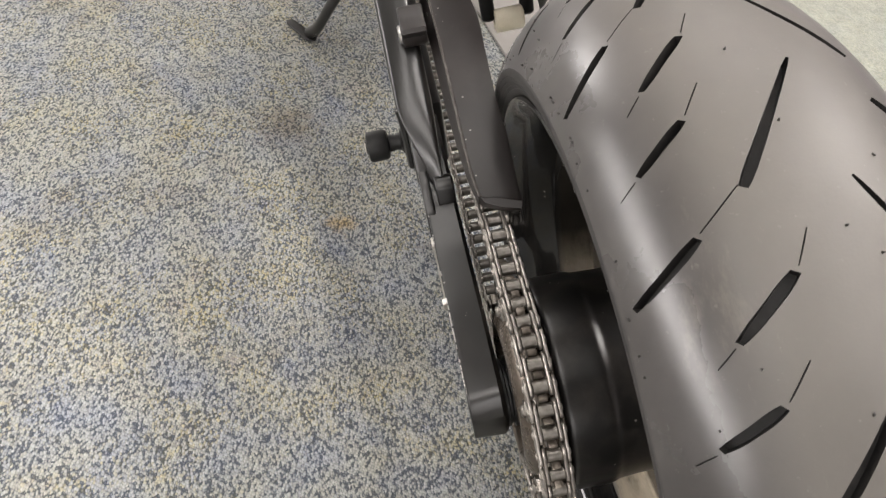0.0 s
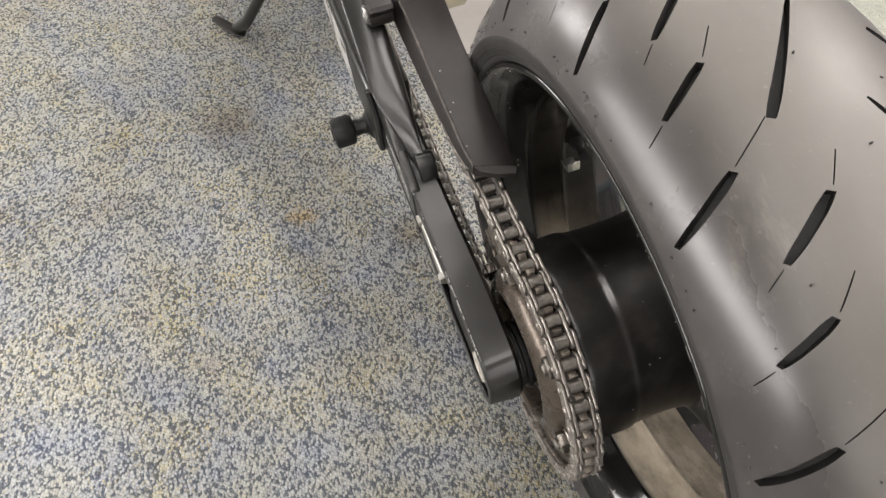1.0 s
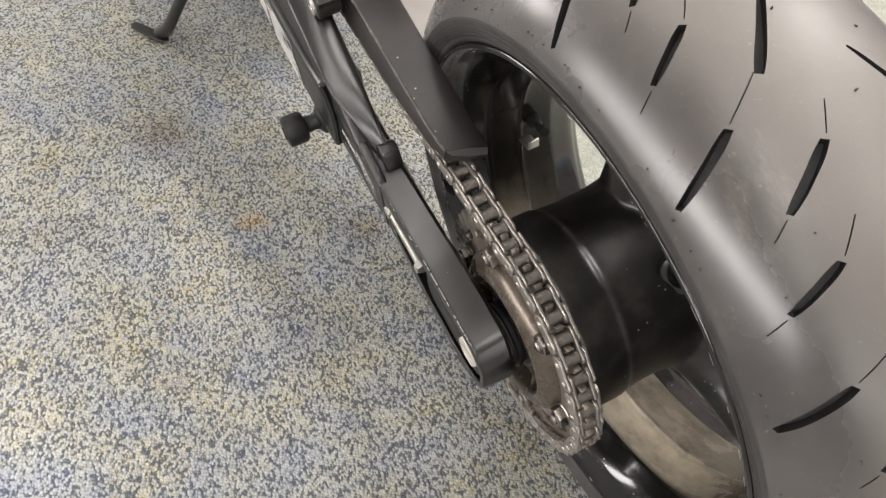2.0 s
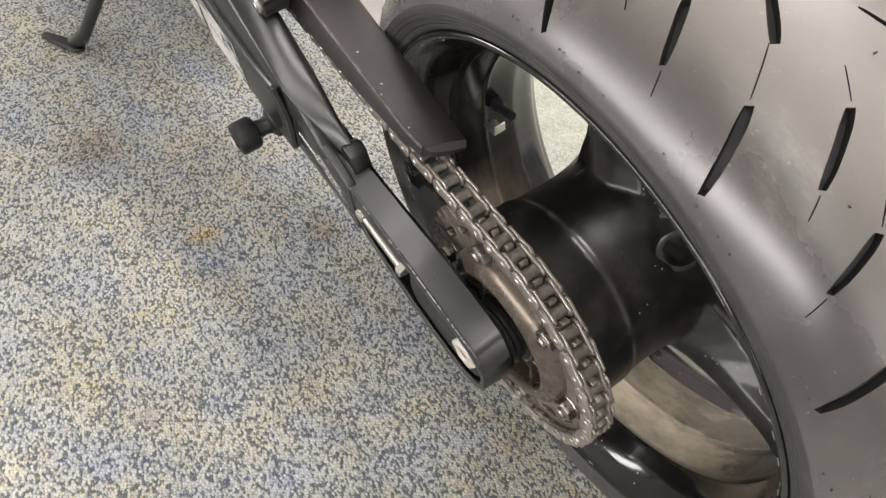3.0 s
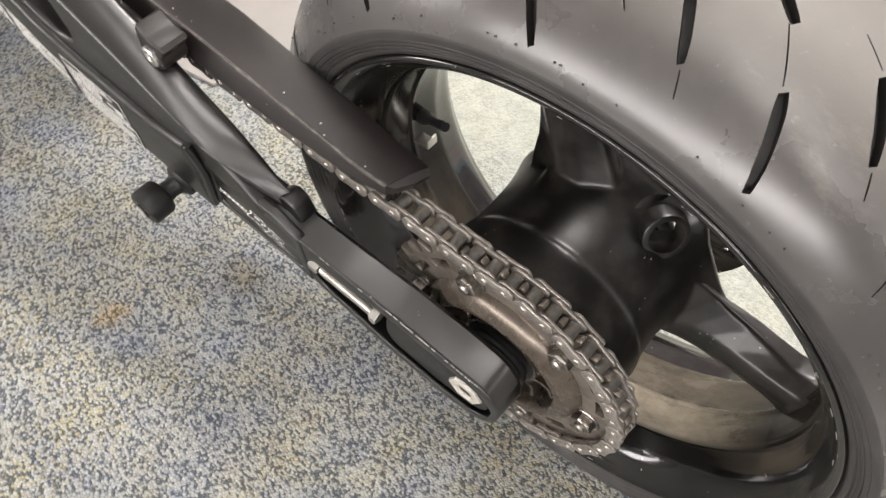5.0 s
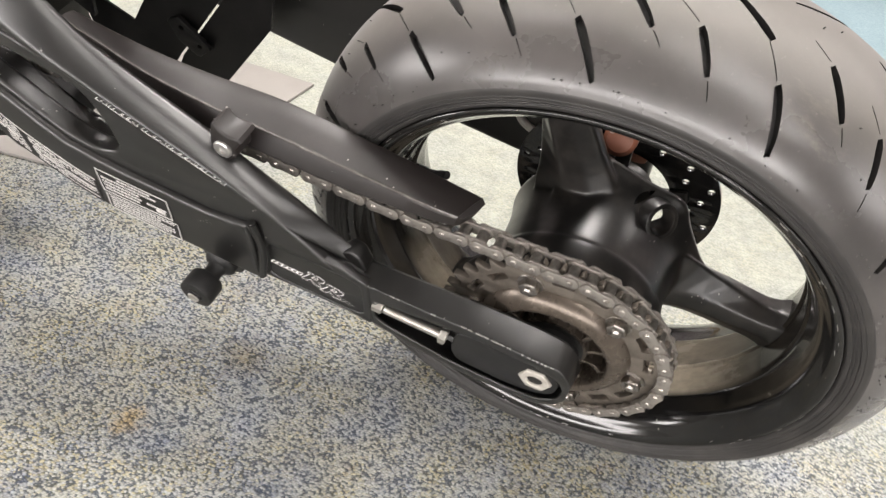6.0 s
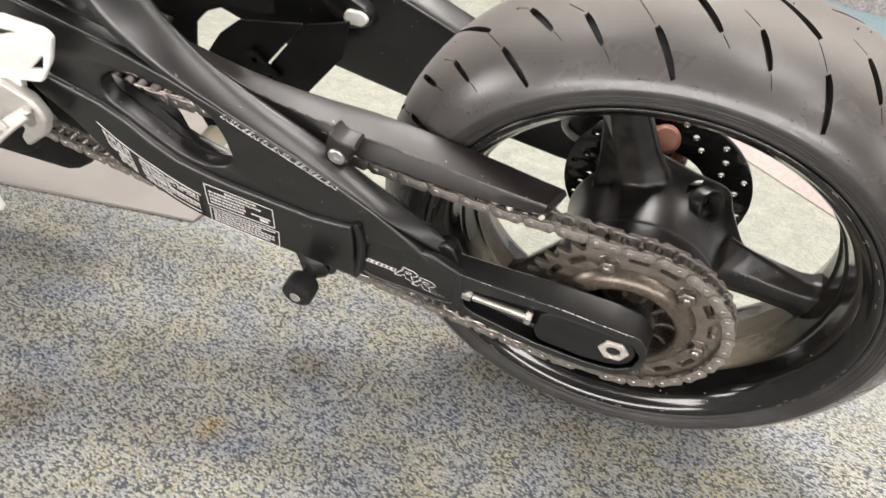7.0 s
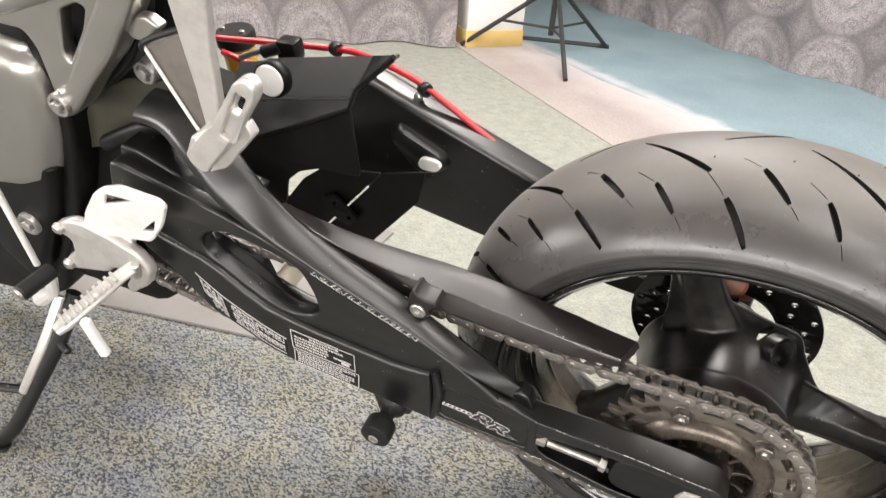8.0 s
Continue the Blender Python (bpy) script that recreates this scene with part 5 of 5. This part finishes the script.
part("frame_edge", sheet(rounded([(-0.740, 0.366), (-0.720, 0.345), (-0.714, 0.300), (-0.722, 0.258), (-0.738, 0.205), (-0.762, 0.150), (-0.785, 0.10), (-0.83, 0.03), (-0.87, -0.03), (-0.89, -0.03), (-0.82, 0.08), (-0.785, 0.17), (-0.750, 0.24), (-0.738, 0.30)], 0.008, 3), [], -0.120, -0.08, 0.006, 3), TRAY_BLACK, frm)
part("seat_rail", sheet(rounded([(-0.686, 0.312), (-0.694, 0.300), (-0.688, 0.286), (-0.672, 0.286), (-0.655, 0.300), (-0.623, 0.333), (-0.587, 0.365), (-0.534, 0.429), (-0.480, 0.50), (-0.530, 0.50), (-0.579, 0.422), (-0.603, 0.395), (-0.664, 0.321)], 0.006, 4), [], -0.154, -0.120, 0.006, 4), FRAME_ALLOY, frm)
part("seat_rail_gusset", sheet(rounded([(-0.776, 0.380), (-0.719, 0.377), (-0.693, 0.376), (-0.685, 0.359), (-0.686, 0.336), (-0.688, 0.306), (-0.664, 0.314), (-0.643, 0.342), (-0.606, 0.386), (-0.570, 0.426), (-0.62, 0.450), (-0.780, 0.420)], 0.007, 4),
                               [rounded([(-0.634, 0.404), (-0.609, 0.414), (-0.600, 0.411), (-0.613, 0.389), (-0.647, 0.349), (-0.652, 0.359), (-0.643, 0.382)], 0.005, 3)], -0.148, -0.130, 0.003, 3), FRAME_ALLOY, frm, "grey seat rail gusset with a slot")
part("frame_bar", tube([(-0.80, -0.150, 0.385), (-0.70, -0.150, 0.402), (-0.60, -0.148, 0.435)], 0.010, 14), FRAME_ALLOY, frm)
for x, y, z, r in ((-0.676, -0.154, 0.3025, 0.0105), (-0.860, -0.139, 0.077, 0.0135), (-0.6094, -0.096, 0.3217, 0.0105)):
    part("frame_bolt", joined(moved(lathe([(0.0, y - 0.002), (r * 0.75, y - 0.002), (r * 0.85, y - 0.005), (r * 1.15, y - 0.005), (r * 1.25, y - 0.002), (r * 1.25, y + 0.012), (0.0, y + 0.012)], 28), Matrix.Translation((x, 0, z))), hexagon(r * 0.62, y - 0.009, y - 0.001, x, z, 0.4, 0.0012)), BARE_EDGE, frm, "worn flanged frame bolt")
HEEL = [(-0.607, 0.249), (-0.582, 0.258), (-0.536, 0.254), (-0.529, 0.247), (-0.543, 0.219), (-0.566, 0.191), (-0.590, 0.187), (-0.630, 0.180), (-0.658, 0.187), (-0.648, 0.206), (-0.622, 0.238)]
heel = part("heel_guard", sheet(rounded(HEEL, 0.006, 4), [rounded([(-0.604, 0.242), (-0.568, 0.243), (-0.614, 0.226)], 0.002, 2), rounded([(-0.550, 0.224), (-0.575, 0.203), (-0.558, 0.207)], 0.002, 2)], -0.201, -0.195, 0.0018, 3), ALLOY, bike, "pale silver heel guard plate")
part("stem", sheet(rounded([(-0.628, 0.186), (-0.596, 0.190), (-0.612, 0.150), (-0.633, 0.150)], 0.004), [], -0.197, -0.188, 0.002), ALLOY, heel)
PEGB = [(-0.700, 0.178), (-0.675, 0.190), (-0.654, 0.192), (-0.620, 0.183), (-0.589, 0.168), (-0.580, 0.146), (-0.593, 0.122), (-0.625, 0.098), (-0.629, 0.110), (-0.616, 0.126), (-0.631, 0.136), (-0.649, 0.123), (-0.703, 0.110), (-0.715, 0.118), (-0.702, 0.131), (-0.690, 0.140), (-0.684, 0.160), (-0.698, 0.168)]
pegb = part("foot_rest_bracket", sheet(rounded(PEGB, 0.005, 3), [], -0.206, -0.192, 0.004, 3), CAST_ALLOY, bike, "pale silver foot rest bracket")
part("bracket_web", sheet(rounded([(-0.688, 0.165), (-0.640, 0.160), (-0.622, 0.150), (-0.640, 0.140), (-0.690, 0.128)], 0.004), [], -0.199, -0.193, 0.002), CAST_ALLOY, pegb)
for x, z in ((-0.692, 0.176), (-0.705, 0.119)):
    part("bracket_bolt", moved(lathe([(0.0, -0.212), (0.004, -0.212), (0.0065, -0.210), (0.0072, -0.206), (0.0, -0.206)], 18), Matrix.Translation((x, 0, z))), ZINC, pegb)
part("foot_rest", tube([(-0.598, -0.205, 0.152), (-0.606, -0.222, 0.148), (-0.632, -0.283, 0.128), (-0.637, -0.293, 0.124)], [0.0085, 0.0095, 0.0110, 0.008], 16, 0.62, up=(0, 0, 1)), CAST_ALLOY, pegb, "knurled silver foot rest")
for i in range(10):
    u = i / 9
    x, y, z = -0.608 - 0.025 * u, -0.228 - 0.056 * u, 0.155 - 0.018 * u
    part("foot_rest_rib", rod((x - 0.0085, y + 0.0035, z - 0.0035), (x + 0.0085, y - 0.0035, z - 0.0035), 0.0018, 8), CAST_ALLOY, pegb)
part("hinge_pin", rod((-0.600, -0.207, 0.138), (-0.592, -0.210, 0.160), 0.005, 12, 0.001), ZINC, pegb)
part("peg_feeler", rod((-0.608, -0.278, 0.138), (-0.597, -0.281, 0.089), 0.0058, 16, 0.003), ALLOY, pegb, "pale peg feeler bolt")
lever = part("gear_lever", joined(tube([(-0.80, -0.188, 0.19), (-0.792, -0.194, 0.075)], 0.0042, 10), tube([(-0.785, -0.19, 0.060), (-0.80, -0.19, 0.02), (-0.85, -0.18, -0.02)], [0.009, 0.008, 0.012], 10)), ALLOY, bike, "silver gear linkage rod with a rubber toe piece")
part("toe_piece", rod((-0.758, -0.196, 0.083), (-0.764, -0.245, 0.082), 0.0105, 18, 0.003), DECAL_BLACK, lever, "black rubber toe piece")
part("toe_cap", rod((-0.7635, -0.2435, 0.082), (-0.7642, -0.2475, 0.082), 0.0080, 14, 0.001), ZINC, lever)
pegp = part("pillion_peg_bracket", sheet(rounded([(-0.478, 0.52), (-0.420, 0.52), (-0.440, 0.445), (-0.447, 0.412), (-0.458, 0.325), (-0.474, 0.322), (-0.473, 0.373)], 0.005, 3), [], -0.176, -0.164, 0.003, 3), CAST_ALLOY, bike, "pale cast pillion peg bracket")
part("bracket_strut", sheet(rounded([(-0.538, 0.388), (-0.508, 0.403), (-0.490, 0.402), (-0.480, 0.355), (-0.478, 0.322), (-0.505, 0.310)], 0.003, 3), [], -0.152, -0.146, 0.0015), STRUT_GREY, pegp)
part("strut_edge", tube([(-0.538, -0.154, 0.388), (-0.522, -0.154, 0.350), (-0.505, -0.154, 0.311)], 0.0018, 8), ALLOY, pegp)
part("strut_mount", sheet(rounded([(-0.566, 0.395), (-0.550, 0.410), (-0.537, 0.410), (-0.525, 0.402), (-0.546, 0.384), (-0.564, 0.386)], 0.004, 3), [], -0.143, -0.130, 0.003, 3), FRAME_ALLOY, pegp)
part("cable", tube(curve_pts([(-0.545, -0.150, 0.380), (-0.535, -0.158, 0.393), (-0.520, -0.157, 0.401), (-0.504, -0.155, 0.407), (-0.485, -0.150, 0.413)], 4, closed=False), 0.0028, 8), DECAL_BLACK, pegp, "thin black cable")
part("pillion_peg", sheet(rounded([(-0.463, 0.305), (-0.478, 0.315), (-0.474, 0.328), (-0.456, 0.346), (-0.440, 0.360), (-0.408, 0.404), (-0.398, 0.408), (-0.390, 0.402), (-0.393, 0.390), (-0.407, 0.371), (-0.423, 0.349), (-0.441, 0.330)], 0.006, 4),
                         [rounded([(-0.411, 0.390), (-0.404, 0.388), (-0.415, 0.370), (-0.421, 0.374)], 0.002, 2)], -0.197, -0.188, 0.0015, 2), CAST_ALLOY, pegp, "folded pale pillion peg")
part("peg_rim", sheet(rounded([(-0.463, 0.305), (-0.478, 0.315), (-0.474, 0.328), (-0.456, 0.346), (-0.440, 0.360), (-0.408, 0.404), (-0.398, 0.408), (-0.390, 0.402), (-0.393, 0.390), (-0.407, 0.371), (-0.423, 0.349), (-0.441, 0.330)], 0.006, 4),
                      [rounded([(-0.4075, 0.3965), (-0.3985, 0.3925), (-0.4215, 0.3475), (-0.4345, 0.3525)], 0.003, 3)], -0.2025, -0.1965, 0.0018, 3), CAST_ALLOY, pegp)
part("clevis_ear", sheet(rounded([(-0.482, 0.318), (-0.468, 0.342), (-0.462, 0.338), (-0.474, 0.312)], 0.003, 3), [], -0.200, -0.172, 0.002), CAST_ALLOY, pegp)
part("peg_clevis", sheet(rounded([(-0.447, 0.331), (-0.419, 0.357), (-0.414, 0.345), (-0.452, 0.304), (-0.472, 0.295), (-0.464, 0.308)], 0.003, 3), [], -0.188, -0.176, 0.002), CAST_ALLOY, pegp)

# side stand
stand = part("side_stand", tube(curve_pts([(-0.800, -0.165, -0.005), (-0.815, -0.200, -0.060), (-0.855, -0.255, -0.140), (-0.885, -0.290, -0.195), (-0.915, -0.312, -0.222)], 5, closed=False), [0.011] * 21, 14, 0.75), SATIN_BLACK, bike, "black steel side stand with a flat foot")
part("foot", moved(sheet(rounded([(-0.046, -0.008), (0.028, -0.012), (0.037, 0.0), (0.028, 0.013), (-0.043, 0.009)], 0.006, 3), [], -0.0018, 0.0018, 0.0008), Matrix.Translation((-0.925, -0.322, -0.2225)) @ Matrix.Rotation(radians(90 - LEAN), 4, "X") @ Matrix.Rotation(radians(35), 4, "Y")), SATIN_BLACK, stand)
part("face_strip", tube([(-0.796, -0.186, 0.010), (-0.800, -0.238, -0.036), (-0.836, -0.274, -0.106)], [0.0072, 0.0066, 0.0058], 10, 0.6), CAST_ALLOY, stand, "pale flat face of the stand")
part("stand_lug", rod((-0.862, -0.262, -0.128), (-0.925, -0.285, -0.118), 0.0065, 10, 0.002), SATIN_BLACK, stand)
part("stand_tang", rod((-0.822, -0.205, -0.068), (-0.795, -0.214, -0.072), 0.006, 10, 0.002), SATIN_BLACK, stand)

# decals: plain bars and shapes on the arm


def patch(quad, u0, u1, v0, v1):
    """A part of a four-cornered decal: u runs along it, v down it."""
    tl, tr, br, bl = [Vector(q) for q in quad]
    at = lambda u, v: tuple(tl.lerp(tr, u).lerp(bl.lerp(br, u), v))
    return [at(u0, v0), at(u1, v0), at(u1, v1), at(u0, v1)]


def flat(poly, y, thick=0.0005):
    """A thin printed patch on the plane y, facing the outside."""
    bm = bmesh.new()
    a = [bm.verts.new((p[0], y, p[1])) for p in poly]
    b = [bm.verts.new((p[0], y + thick, p[1])) for p in poly]
    bm.faces.new(a)
    bm.faces.new(b[::-1])
    for i in range(len(poly)):
        j = (i + 1) % len(poly)
        bm.faces.new((a[i], b[i], b[j], a[j]))
    bmesh.ops.recalc_face_normals(bm, faces=bm.faces)
    return bm


def warning_decal(quad, y, rows, seed, label, mark=False):
    """A dark label with a pale border and rows of print too small to read."""
    base = part("label", flat(quad, y), DECAL_BLACK, arm, label, smooth=False)
    rnd = random.Random(seed)
    bars = [flat(patch(quad, 0.010, 0.990, 0.02, 0.055), y - 0.0004), flat(patch(quad, 0.010, 0.990, 0.945, 0.98), y - 0.0004),
            flat(patch(quad, 0.008, 0.020, 0.02, 0.98), y - 0.0004), flat(patch(quad, 0.980, 0.992, 0.02, 0.98), y - 0.0004)]
    for r in range(rows):
        v0 = 0.13 + 0.78 * r / rows
        u = 0.30 if mark and r == 0 else 0.06
        end = 0.55 if mark and r > 1 else rnd.uniform(0.72, 0.94)
        while u < end:
            w = rnd.uniform(0.012, 0.05)
            bars.append(flat(patch(quad, u, min(u + w, 0.95), v0, v0 + 0.42 / rows), y - 0.0004))
            u += w + 0.014
    if mark:
        bars.append(flat(patch(quad, 0.66, 0.93, 0.62, 0.68), y - 0.0004))
        bars.append(flat(patch(quad, 0.78, 0.90, 0.72, 0.86), y - 0.0004))
    part("print", joined(*bars), PRINT_GREY, base, smooth=False)


RAIL_Y = -0.1773
warning_decal([(-0.4380, 0.0885), (-0.3590, 0.0780), (-0.3610, 0.0480), (-0.4400, 0.0560)], RAIL_Y, 5, 1, "black warning label with pale print", True)
warning_decal([(-0.4390, 0.0540), (-0.3570, 0.0455), (-0.3600, 0.0190), (-0.4420, 0.0310)], RAIL_Y, 5, 2, "black instruction label with pale print")

# long label bent along the lower edge of the rail
TOPS = curve_pts([(-0.548, 0.134), (-0.525, 0.112), (-0.500, 0.095), (-0.470, 0.078), (-0.446, 0.068)], 6, closed=False)
LOWS = curve_pts([(-0.546, 0.088), (-0.522, 0.071), (-0.500, 0.058), (-0.474, 0.043), (-0.449, 0.034)], 6, closed=False)
at_strip = lambda k, v: (TOPS[k][0] + (LOWS[k][0] - TOPS[k][0]) * v, TOPS[k][1] + (LOWS[k][1] - TOPS[k][1]) * v)
base = part("label", flat(list(TOPS) + list(LOWS[::-1]), RAIL_Y), DECAL_BLACK, arm, "long dark tyre label with pale print", smooth=False)
rnd = random.Random(12)
bars = []
for k in range(len(TOPS) - 1):
    quad = [at_strip(k, 0), at_strip(k + 1, 0), at_strip(k + 1, 1), at_strip(k, 1)]
    bars.append(flat(patch(quad, 0.0, 1.0, 0.0, 0.05), RAIL_Y - 0.0004))
    for r in range(9):
        v0 = 0.13 + 0.80 * r / 9
        if k in (0, 7, 8, len(TOPS) - 2) or (k < 3 and r > 5) or (r in (3, 7) and k > 15):
            continue
        u0 = rnd.uniform(0.0, 0.10) if rnd.random() < 0.8 else 0.5
        bars.append(flat(patch(quad, u0, rnd.uniform(0.80, 0.97), v0, v0 + (0.055 if r in (0, 4) else 0.034)), RAIL_Y - 0.0004))
part("print", joined(*bars), PRINT_GREY, base, smooth=False)


def stroke_shapes(glyphs, x, z, dx, dz, h, lean, y, r):
    """Leaning strokes along the direction dx, dz: each glyph is a width and some lines in its box."""
    out, s = [], 0.0
    for w, lines in glyphs:
        for line in lines:
            pts = []
            for a, b in line:
                u, v = s + a * w + lean * b * h, b * h
                pts.append((x + dx * u - dz * v, y, z + dz * u + dx * v))
            out.append(tube(pts, r, 5, 0.4))
        s += w + 0.0012
    return joined(*out)


# emblem along the web: a row of leaning outlined blocks
BLOCK = [[(0, 0), (1, 0), (1, 1), (0, 1), (0, 0)], [(0.35, 0), (0.35, 0.6)]]
BAR = [[(0, 0), (1, 0), (1, 1), (0, 1), (0, 0)]]
FORK = [[(0, 0), (0.4, 0), (0.4, 0.4), (0.7, 0), (1, 0), (0.8, 0.6), (1, 1), (0, 1), (0, 0)]]
n = math.hypot(0.1290, 0.0620)
row = [(0.0105, FORK), (0.0110, BLOCK), (0.0045, BAR), (0.0095, FORK), (0.0014, []), (0.0105, BLOCK), (0.0110, FORK), (0.0110, BLOCK), (0.0045, BAR), (0.0085, FORK), (0.0042, BAR), (0.0110, BLOCK), (0.0110, FORK)]
tagged(part("emblem", stroke_shapes(row, -0.3990, 0.1785, 0.1290 / n, -0.0620 / n, 0.0078, 0.55, -0.1708, 0.00042), DECAL_WHITE, arm, "pale outlined slanted emblem", smooth=False), kind="stuff")

# model emblem on the recessed panel: a dashed bar and two angular outlines
HOOK = [[(0, 0), (0.3, 0), (0.42, 0.35), (0.72, 0), (1.15, 0), (0.80, 0.42), (1.0, 0.62), (0.95, 0.88), (0.7, 1), (0.0, 1), (0.06, 0.84), (0.16, 0.8), (0, 0)], [(0.36, 0.56), (0.62, 0.56), (0.66, 0.74), (0.42, 0.76), (0.36, 0.56)]]
shapes = [stroke_shapes([(0.0042, BAR)] * 6, -0.2640, 0.0290, 0.992, -0.125, 0.0042, 0.5, -0.1674, 0.0009),
          stroke_shapes([(0.0190, HOOK)], -0.2330, 0.0215, 0.97, -0.24, 0.0165, 0.35, -0.1674, 0.0008),
          stroke_shapes([(0.0190, HOOK)], -0.2140, 0.0130, 0.97, -0.24, 0.0165, 0.35, -0.1674, 0.0008),
          tube([(-0.200, -0.1674, 0.0170), (-0.178, -0.1674, 0.0060), (-0.196, -0.1674, 0.0080)], 0.0006, 5, 0.4)]
tagged(part("model_emblem", joined(*shapes), DECAL_WHITE, arm, "white outlined angular emblem", smooth=False), kind="stuff")
part("panel_tag", flat([(-0.257, 0.0705), (-0.226, 0.0650), (-0.226, 0.0625), (-0.257, 0.0675)], -0.1696), ALLOY, arm, "small silver tag", smooth=False)

# tyre valve with a clip-on balance weight inside the rim
part("valve_stem", tube([(-0.1965, 0.0122, 0.0100), (-0.1900, 0.0105, 0.0133), (-0.1860, 0.0095, 0.0153), (-0.1840, 0.0090, 0.0163), (-0.1690, 0.0052, 0.0240), (-0.1685, 0.0051, 0.0243), (-0.1600, 0.0030, 0.0287)], [0.0075, 0.0068, 0.0056, 0.0040, 0.0038, 0.0047, 0.0045], 14), DECAL_BLACK, wheel, "black angled tyre valve")
part("valve_clip", sheet(rounded([(-0.1930, -0.0070), (-0.1750, -0.0060), (-0.1750, 0.0050), (-0.1775, 0.0050), (-0.1780, -0.0035), (-0.1930, -0.0045)], 0.001), [], -0.006, 0.007, 0.0005), ZINC, wheel, "bright metal clip")

# far brake caliper pieces seen between the spokes
cal = part("brake_caliper", joined(rod((-0.006, 0.060, 0.092), (-0.006, 0.110, 0.058), 0.0165, 24, 0.004), box(-0.035, 0.025, 0.098, 0.125, 0.03, 0.085, 0.008)), RUST, bike, "rust-brown brake caliper body")
part("pipe", tube(curve_pts([(-0.100, 0.118, 0.068), (-0.108, 0.118, 0.062), (-0.122, 0.118, 0.045), (-0.123, 0.118, 0.030), (-0.110, 0.118, 0.018), (-0.090, 0.118, 0.014)], 4, closed=False), 0.0045, 10), ZINC, cal, "bright bent brake pipe")

# tiny moulding whiskers on the rubber
rnd = random.Random(7)
nubs = []
for i in range(110):
    deg, y = rnd.uniform(-40, 200), rnd.choice((-0.084, -0.0855, rnd.uniform(-0.08, 0.06)))
    p = on_tyre(deg, y)
    q = on_tyre(deg + rnd.uniform(-0.3, 0.3), y, rnd.uniform(0.0006, 0.002))
    nubs.append(tube([p, q], [0.0007, 0.0004], 5))
tagged(part("mould_whisker", joined(*nubs), SIDEWALL, tyre), kind="stuff")

# scuffs on the rim lip
bits = []
for i in range(46):
    a = radians(rnd.uniform(0, 360))
    span = radians(rnd.uniform(0.3, 2.2))
    r, y = rnd.choice(((0.2306, -0.0843), (0.2279, -0.0843), (0.2256, -0.0829)))
    bits.append(tube([((r + 0.0001) * math.cos(a + span * k / 3), y - 0.0001, (r + 0.0001) * math.sin(a + span * k / 3)) for k in range(4)], rnd.uniform(0.00012, 0.0003), 5))
tagged(part("rim_scuff", joined(*bits), BARE_EDGE, wheel), kind="stuff")
